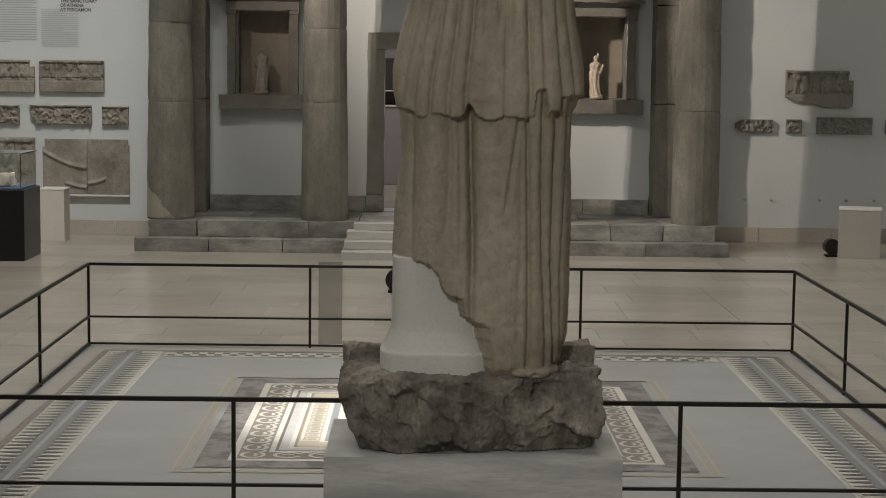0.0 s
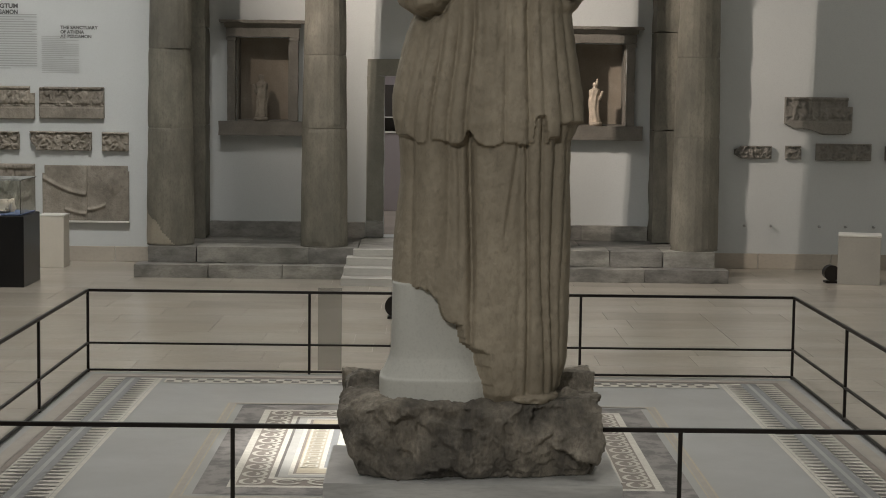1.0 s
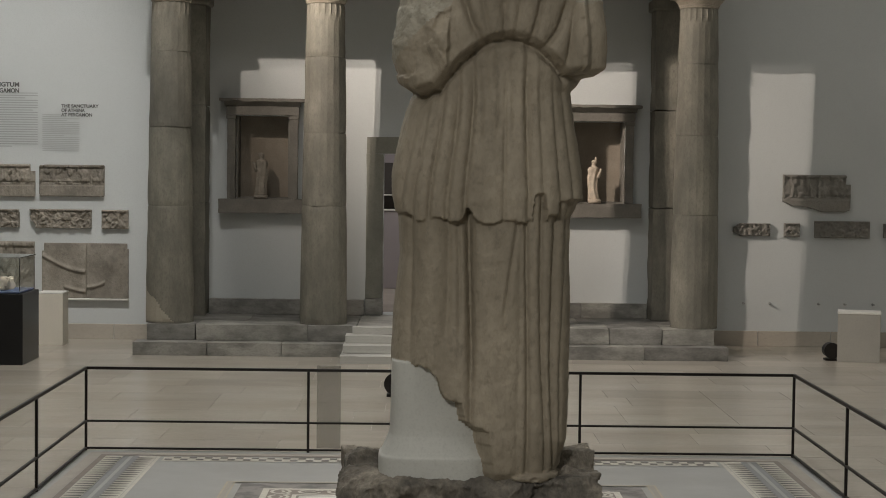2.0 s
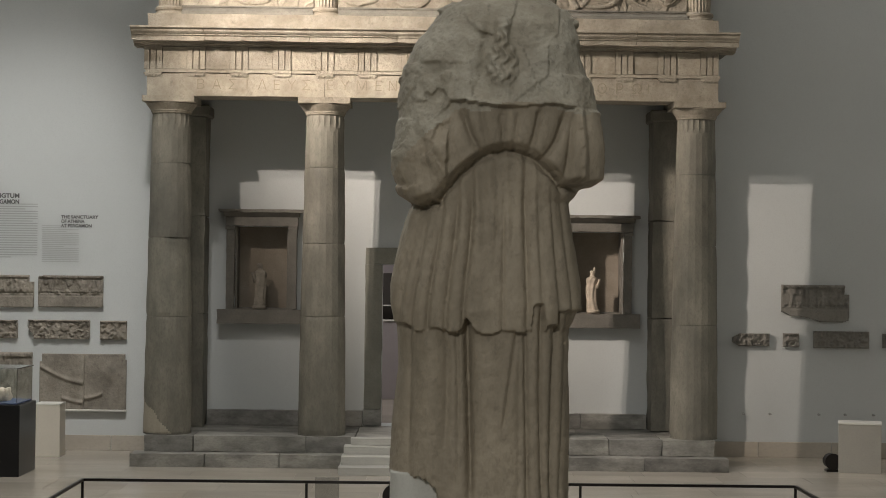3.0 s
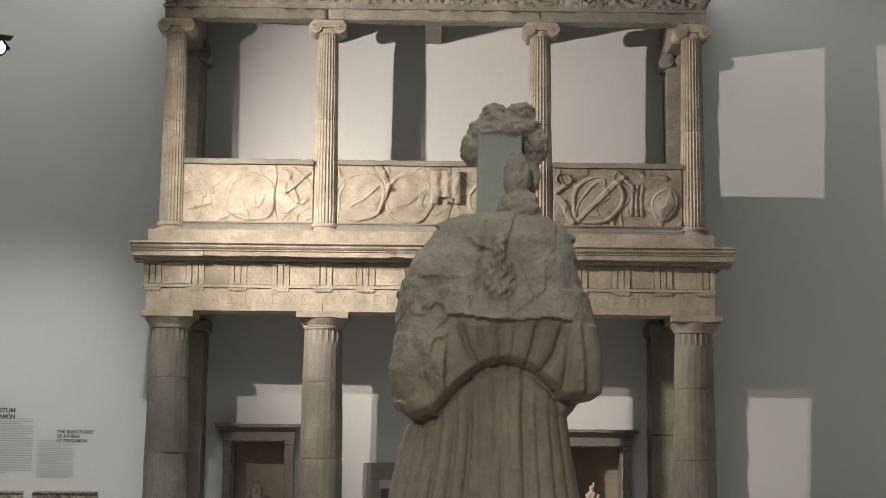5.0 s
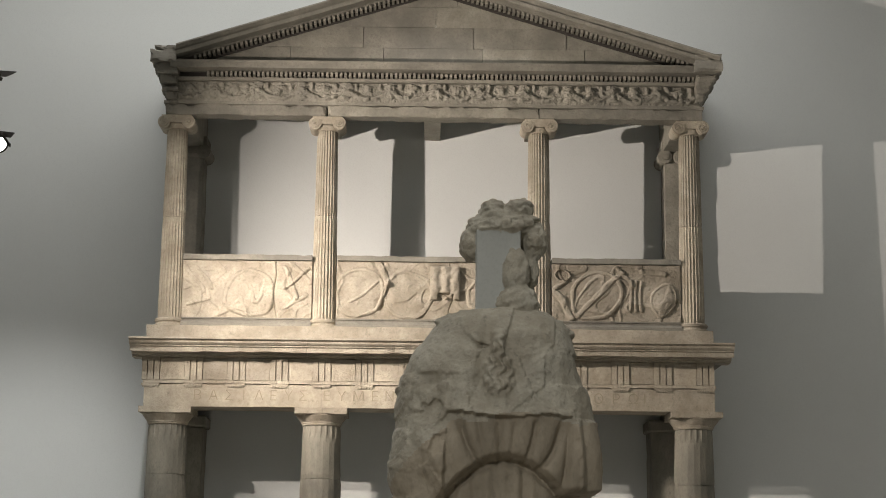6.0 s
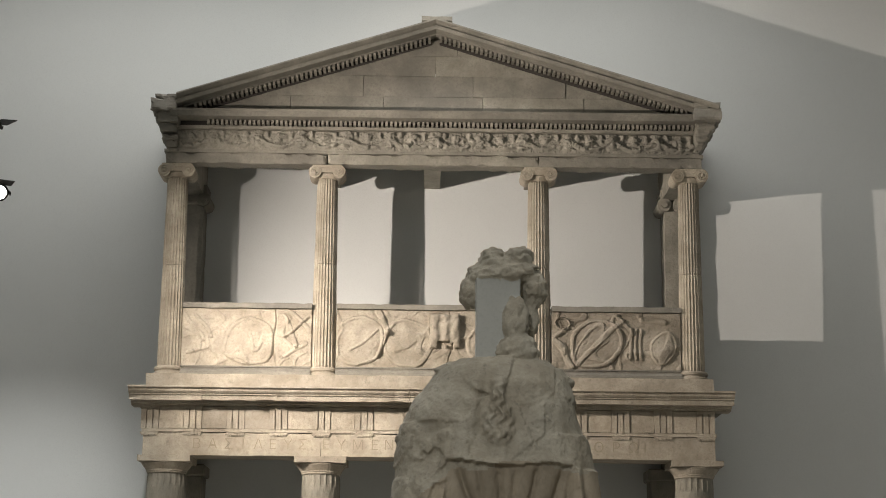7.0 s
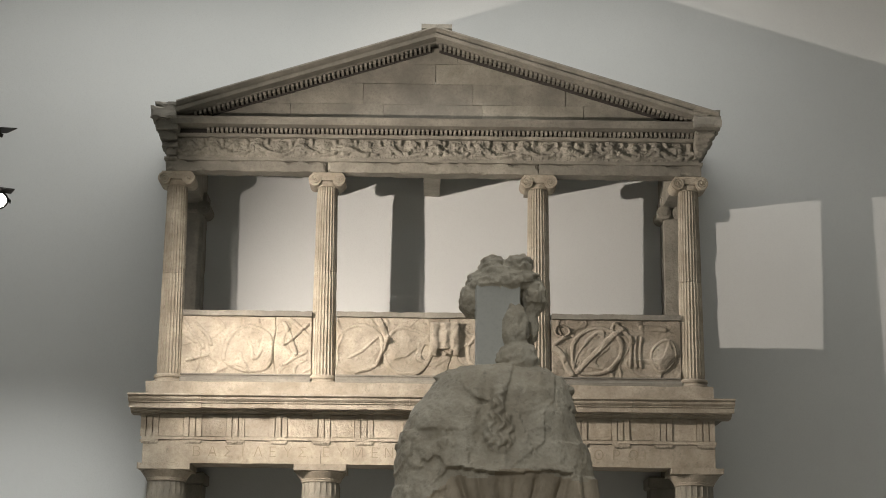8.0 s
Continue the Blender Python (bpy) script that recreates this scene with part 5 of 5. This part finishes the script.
def statue():
    """A standing draped figure: one plain mesh."""
    bm = bmesh.new()
    n_round, z, rings = 230, 1.085, []
    while z < 3.756:
        l, r, dep = section(z)
        cx, hw = (l + r) / 2, (r - l) / 2
        ring = []
        for i in range(n_round):
            a = 2 * math.pi * i / n_round
            a -= 0.45 * math.cos(a)
            ca, sa = math.cos(a), math.sin(a)
            px = math.copysign(abs(ca) ** 0.82, ca) * hw + cx
            py = math.copysign(abs(sa) ** 0.82, sa) * dep + STATUE_Y
            back = step01(0.35, -0.25, sa)
            d = relief_of(px, z, back)
            nrm = Vector((ca * 0.55, sa, 0)).normalized()
            if z < broken(px) and py < 8.0:
                px, py, d = 0.06 + 0.5 * (px - 0.06), STATUE_Y + 0.04 + 0.4 * (py - STATUE_Y), 0.0
            ring.append(bm.verts.new((px + nrm.x * d * 0.8, py + nrm.y * d, z)))
        rings.append(ring)
        z += 0.0085
    for p, q in zip(rings, rings[1:]):
        for i in range(n_round):
            vs = (p[i], p[(i + 1) % n_round], q[(i + 1) % n_round], q[i])
            c = sum((v.co for v in vs), Vector()) / 4
            f = bm.faces.new(vs)
            f.material_index = 1 if c.z > 3.24 - 0.5 * max(0, 0.12 - c.x) * 2 + 0.05 * noise.noise(c * 5) else 0
    bm.faces.new(rings[0][::-1])
    top = bm.faces.new(rings[-1])
    top.material_index = 1
    for v in rings[-1]:
        v.co.z += 0.02 * noise.noise(v.co * 12)
    # gypsum completion: a smooth drum that flares at its foot
    prof = [(0.945, 1.62), (0.955, 1.40), (0.97, 1.31), (0.985, 1.285), (1.045, 1.25), (1.115, 1.215), (1.16, 1.195), (1.20, 1.19), (1.205, 1.18), (1.20, 1.06)]
    prev = None
    for k, h in prof[::-1]:
        ring = []
        for i in range(72):
            a = 2 * math.pi * i / 72
            sq = [math.copysign(abs(c) ** 0.6, c) for c in (math.cos(a), math.sin(a))]
            ring.append(bm.verts.new((0.052 + 0.215 * k * sq[0], STATUE_Y + 0.005 + 0.185 * k * sq[1], h)))
        if prev:
            for i in range(72):
                bm.faces.new((prev[i], prev[(i + 1) % 72], ring[(i + 1) % 72], ring[i])).material_index = 2
        else:
            bm.faces.new(ring[::-1]).material_index = 2
        prev = ring
    bm.faces.new(prev).material_index = 2
    # trailing folds at the foot
    lump(bm, (0.46, 7.80, 1.105), (0.15, 0.17, 0.035), 0.10, 2.0, 3, 0)
    # neck support, remains of neck and head
    lump(bm, (0.20, 7.84, 3.685), (0.15, 0.13, 0.07), 0.16, 2.2, 1, 1)
    lump(bm, (0.52, 7.85, 3.665), (0.15, 0.13, 0.07), 0.16, 2.2, 2, 1)
    lump(bm, (0.345, 7.74, 3.665), (0.12, 0.09, 0.065), 0.2, 2.6, 9, 1)
    first = len(bm.faces)
    box(0.232, 0.436, 7.78, 7.93, 3.62, 4.135, 0.004, bm)
    bm.faces.ensure_lookup_table()
    for f in bm.faces[first:]:
        f.material_index = 3
    lump(bm, (0.412, 7.785, 3.935), (0.062, 0.06, 0.115), 0.14, 2.4, 4, 1)
    lump(bm, (0.425, 7.775, 3.79), (0.092, 0.075, 0.085), 0.12, 2.4, 6, 1)
    lump(bm, (0.362, 7.92, 4.17), (0.175, 0.16, 0.09), 0.16, 2.4, 7, 1, 5)
    lump(bm, (0.312, 7.89, 4.25), (0.060, 0.09, 0.052), 0.2, 2.4, 8, 1)
    lump(bm, (0.432, 7.89, 4.253), (0.072, 0.09, 0.050), 0.2, 2.4, 11, 1)
    lump(bm, (0.218, 7.90, 4.085), (0.062, 0.08, 0.075), 0.2, 2.2, 13, 1)
    lump(bm, (0.502, 7.89, 4.10), (0.062, 0.09, 0.085), 0.2, 2.2, 15, 1)
    lump(bm, (0.485, 7.90, 3.98), (0.042, 0.06, 0.11), 0.2, 2.2, 16, 1)
    bmesh.ops.recalc_face_normals(bm, faces=bm.faces)
    return bm




def weathered(bm, amounts, freq=14):
    """Fine wear along the normals: for each material slot its pitting and its grain."""
    bm.normal_update()
    moves = []
    for v in bm.verts:
        pit, grain = amounts[v.link_faces[0].material_index] if v.link_faces else (0, 0)
        p = v.co
        d = 0.0
        if pit:
            d += pit * (abs(noise.noise(p * freq)) - 0.25) + 0.5 * pit * noise.noise(p * freq * 2.2)
            d -= 2.2 * pit * max(0.0, noise.noise(p * 9 + Vector((4, 2, 7))) - 0.42)
        if grain:
            d += grain * noise.noise(p * 75)
        moves.append(d)
    for v, d in zip(bm.verts, moves):
        v.co += v.normal * d
    return bm


tagged(part("rock_base", weathered(fused(rock(), 0.0065), [(0.006, 0.0025)], 30), M_ROCK, smooth=True), "rough dark hewn rock block under the statue", "rock base")
tagged(part("statue", weathered(fused(statue(), 0.0052), [(0.0028, 0.0012), (0.0055, 0.002), (0, 0), (0, 0)]), [M_STATUE, M_STATUE_TOP, M_GYPSUM, M_GREY], smooth=True),
       "tall draped ancient marble figure, armless, with gypsum repairs", "statue")

# ---- mosaic floor inside the barrier ----
M_BED = mat("mosaic_grey_field", (0.335, 0.34, 0.33), 0.45, 0.93, 2.0, 140, 0.06, (0.27, 0.265, 0.25), 1.4, 0.45)
M_MW = mat("mosaic_white", (0.56, 0.54, 0.48), 0.55, 0.85, 30, 160, 0.1, (0.42, 0.40, 0.35), 3, 0.4)
M_MB = mat("mosaic_black", (0.125, 0.118, 0.11), 0.55, 0.75, 30, 160, 0.1, (0.19, 0.18, 0.165), 4, 0.5)
M_MG = mat("mosaic_blue_grey", (0.22, 0.225, 0.225), 0.55, 0.9, 8, 160, 0.1)
M_MGL = mat("mosaic_light_grey", (0.40, 0.395, 0.37), 0.55, 0.9, 8, 160, 0.1)
M_MD = mat("mosaic_dark_leafy", (0.14, 0.135, 0.13), 0.55, 0.8, 5, 120, 0.1, (0.25, 0.235, 0.22), 5, 0.8, stain_edge=0.05)
M_MO = mat("mosaic_ochre", (0.42, 0.375, 0.285), 0.55, 0.9, 8, 160, 0.1)
M_MT = mat("mosaic_brown", (0.23, 0.20, 0.175), 0.55, 0.85, 8, 160, 0.1)
M_MS = mat("mosaic_beige", (0.37, 0.345, 0.305), 0.55, 0.9, 6, 160, 0.1, (0.3, 0.27, 0.23), 2, 0.4)

mosaic = tagged(part("mosaic_floor", box(RX0 - 0.02, RX1 + 0.02, RY0 - 0.02, RY1 + 0.02, -0.15, 0.0), M_BED), "ancient mosaic pavement with toothed border and scrolls", "mosaic", kind="structure")


def quads(name, rects, material, label=""):
    """Flat inlays from (x0, x1, y0, y1) rectangles, one mesh."""
    bm = bmesh.new()
    for x0, x1, y0, y1 in rects:
        bm.faces.new([bm.verts.new((x, y, 0.004)) for x, y in ((x0, y0), (x1, y0), (x1, y1), (x0, y1))])
    return part(name, bm, material, mosaic, label)


def frame_ring(name, x0, x1, y0, y1, w, material):
    return quads(name, [(x0, x1, y0, y0 + w), (x0, x1, y1 - w, y1), (x0, x0 + w, y0 + w, y1 - w), (x1 - w, x1, y0 + w, y1 - w)], material)


MX, MY = 0.145, 11.92      # middle of the pavement
HX, HY = 2.845, 2.69       # half sizes of its border


def ring_at(name, inset, w, material):
    frame_ring(name, MX - HX + inset, MX + HX - inset, MY - HY + inset, MY + HY - inset, w, material)


ring_at("border_band", -0.16, 0.10, M_MS)
ring_at("border_line", -0.055, 0.05, M_MT)
# toothed band along both sides
for s in (-1, 1):
    xa = MX + s * HX
    e = [xa - s * d for d in (0.0, 0.145, 0.15, 0.20, 0.23, 0.28, 0.285, 0.43, 0.435, 0.465)]
    for a, b, m, nm in ((0, 1, M_MW, "tooth_bed"), (2, 3, M_MG, "grey_band"), (3, 4, M_BED, "pale_band"), (4, 5, M_MG, "grey_band"), (6, 7, M_MW, "tooth_bed"), (8, 9, M_MW, "white_line")):
        x0, x1 = sorted((e[a], e[b]))
        quads(nm, [(x0, x1, MY - HY + 0.02, MY + HY - 0.02)], m)
    for base, tip in ((e[1], e[0] - s * 0.012), (e[6], e[7] + s * 0.012)):
        y = MY - HY + 0.05
        while y < MY + HY - 0.1:
            bm = bmesh.new()
            w = 0.027
            a = [bm.verts.new((base, y - w, 0.008)), bm.verts.new((tip, y - w * 0.35, 0.008)), bm.verts.new((tip, y + w * 0.35, 0.008)), bm.verts.new((base, y + w, 0.008))]
            bm.faces.new(a)
            bm.normal_update()
            if bm.faces[:][0].normal.z < 0:
                bmesh.ops.reverse_faces(bm, faces=bm.faces[:])
            part("tooth", bm, M_MB, mosaic)
            y += 0.098 + 0.004 * math.sin(y * 9)
# rows of squares along the far and near sides
for y0 in (MY + HY - 0.235, MY - HY + 0.02):
    quads("square_bed", [(MX - HX + 0.5, MX + HX - 0.5, y0, y0 + 0.20)], M_MW)
    x, k = MX - HX + 0.52, 0
    while x < MX + HX - 0.6:
        for r in range(2):
            if (k + r) % 2 == 0:
                bm = bmesh.new()
                w = 0.062
                ya = y0 + 0.02 + r * 0.085
                bm.faces.new([bm.verts.new(p) for p in ((x, ya, 0.008), (x + w, ya, 0.008), (x + w, ya + 0.066, 0.008), (x, ya + 0.066, 0.008))])
                part("square", bm, M_MB, mosaic)
        x += 0.066
        k += 1
# inner picture field, ring by ring
IX0, IX1, IY0, IY1 = -1.42, 1.705, 10.40, 13.38
frame_ring("ochre_line", IX0 - 0.125, IX1 + 0.125, IY0 - 0.125, IY1 + 0.09, 0.015, M_MO)
frame_ring("beige_band", IX0 - 0.108, IX1 + 0.108, IY0 - 0.108, IY1 + 0.074, 0.035, M_MS)
frame_ring("ochre_line", IX0 - 0.065, IX1 + 0.065, IY0 - 0.065, IY1 + 0.05, 0.012, M_MO)
seq = [("leaf_band", 0.19, M_MD), ("white_line", 0.05, M_MW), ("scroll_bed", 0.19, M_MT), ("white_line", 0.035, M_MW), ("dark_line", 0.02, M_MB), ("pale_band", 0.06, M_MGL),
       ("white_line", 0.03, M_MW), ("brown_line", 0.02, M_MT), ("meander_bed", 0.14, M_MO), ("white_line", 0.03, M_MW), ("grey_band", 0.05, M_MG)]
d, starts = 0.0, {}
for nm, w, m in seq:
    starts.setdefault(nm, d)
    frame_ring(nm, IX0 + d, IX1 - d, IY0 + d, IY1 - d, w, m)
    d += w
quads("inner_field", [(IX0 + d, IX1 - d, IY0 + d, IY1 - d)], M_MW)


def wave_link(cx, cy, along_x, pitch):
    """One link of the running scroll: a thick almond ring, a comma inside and a tail to the next link."""
    bm = bmesh.new()
    a_r, b_r = 0.40 * pitch, 0.070

    def put(u, v):
        return bm.verts.new((cx + u, cy + v, 0.008) if along_x else (cx + v, cy + u, 0.008))

    def strip(points, width):
        prev = None
        for i, (u, v) in enumerate(points):
            u1, v1 = points[min(i + 1, len(points) - 1)]
            u0, v0 = points[max(i - 1, 0)]
            k = math.hypot(u1 - u0, v1 - v0) or 1.0
            nu, nv = -(v1 - v0) / k * width(i / (len(points) - 1)), (u1 - u0) / k * width(i / (len(points) - 1))
            c = (put(u + nu, v + nv), put(u - nu, v - nv))
            if prev:
                bm.faces.new((prev[0], c[0], c[1], prev[1]))
            prev = c

    ring = [(a_r * math.cos(t) * 0.92, b_r * math.sin(t)) for t in [0.5 + 2 * math.pi * i / 22 for i in range(20)]]
    strip(ring, lambda t: 0.013)
    strip([(a_r * 0.45 * math.cos(t), b_r * 0.32 * math.sin(t)) for t in [math.pi * i / 8 for i in range(9)]], lambda t: 0.012 * math.sin(math.pi * (0.1 + 0.85 * t)))
    strip([(a_r * 0.80, b_r * 0.45), (a_r * 1.05, b_r * 0.9), (a_r * 1.3, b_r * 1.05), (a_r * 1.6, b_r * 0.8)], lambda t: 0.012)
    bmesh.ops.recalc_face_normals(bm, faces=bm.faces)
    if sum(f.normal.z for f in bm.faces) < 0:
        bmesh.ops.reverse_faces(bm, faces=bm.faces[:])
    return bm


sc = starts["scroll_bed"] + 0.095
py, px = (IY1 - IY0 - 2 * sc) / 11, (IX1 - IX0 - 2 * sc) / 11
for k in range(12):
    for x in (IX0 + sc, IX1 - sc):
        part("scroll", wave_link(x, IY0 + sc + k * py, False, py), M_MW, mosaic)
for k in range(1, 11):
    for y in (IY0 + sc, IY1 - sc):
        part("scroll", wave_link(IX0 + sc + k * px, y, True, px), M_MW, mosaic)
# meander: square hooks along both sides and ends
mz = starts["meander_bed"]
hooks = []
step = 0.12
for s, x0 in ((1, IX0 + mz + 0.01), (-1, IX1 - mz - 0.01)):
    y = IY0 + mz + 0.16
    while y < IY1 - mz - 0.2:
        for a, b, c, e in ((0, 0.12, 0, 0.016), (0.104, 0.12, 0.016, 0.08), (0.035, 0.104, 0.064, 0.08), (0.035, 0.05, 0.032, 0.064), (0, 0.016, 0.016, 0.12)):
            xs = sorted((x0 + s * a, x0 + s * b))
            hooks.append((xs[0], xs[1], y + c, y + e))
        y += step
bm = bmesh.new()
for x0, x1, y0, y1 in hooks:
    bm.faces.new([bm.verts.new((x, y, 0.008)) for x, y in ((x0, y0), (x1, y0), (x1, y1), (x0, y1))])
tagged(part("meander", bm, M_MW, mosaic), kind="stuff")

# ---- floor slabs, courses across the hall ----
random.seed(11)
shared = {}


def slab(x0, x1, y0, y1):
    w, h = round(x1 - x0, 2), round(y1 - y0, 2)
    if (w, h) not in shared:
        bm = box(-w / 2 + 0.002, w / 2 - 0.002, -h / 2 + 0.002, h / 2 - 0.002, -0.03, 0.0)
        me = bpy.data.meshes.new("slab")
        bm.to_mesh(me)
        bm.free()
        me.materials.append(M_FLOOR)
        shared[w, h] = me
    ob = new("slab", shared[w, h])
    ob.location = ((x0 + x1) / 2, (y0 + y1) / 2, 0)
    ob.parent = floor


yc = 11.4
row = 0
rest = []
while yc < WALL_Y - 0.02:
    y1 = yc + (RY1 + 0.02 - 11.4) / 6 if yc < RY1 - 0.1 else min(yc + 0.63, WALL_Y)
    for lo, hi in (((-8.0, 8.0),) if yc > RY1 - 0.1 else ((-8.0, RX0 - 0.02), (RX1 + 0.02, 8.0))):
        x = lo
        while x < hi - 0.02:
            w = random.choice((0.9, 1.1, 1.3))
            if x == lo:
                w = random.choice((0.5, 0.7, 0.9))
            e = min(hi, x + w)
            slab(x, e, yc, y1)
            x = e
    yc = y1
rest = [(HALL_X0, HALL_X1, HALL_Y0, RY0 - 0.02), (HALL_X0, RX0 - 0.02, RY0 - 0.02, 11.4), (RX1 + 0.02, HALL_X1, RY0 - 0.02, 11.4), (HALL_X0, -8.0, 11.4, WALL_Y), (8.0, HALL_X1, 11.4, WALL_Y)]
bm = bmesh.new()
for x0, x1, y0, y1 in rest:
    bm.faces.new([bm.verts.new((x, y, 0.0)) for x, y in ((x0, y0), (x1, y0), (x1, y1), (x0, y1))])
part("paving", bm, M_FLOOR, floor)
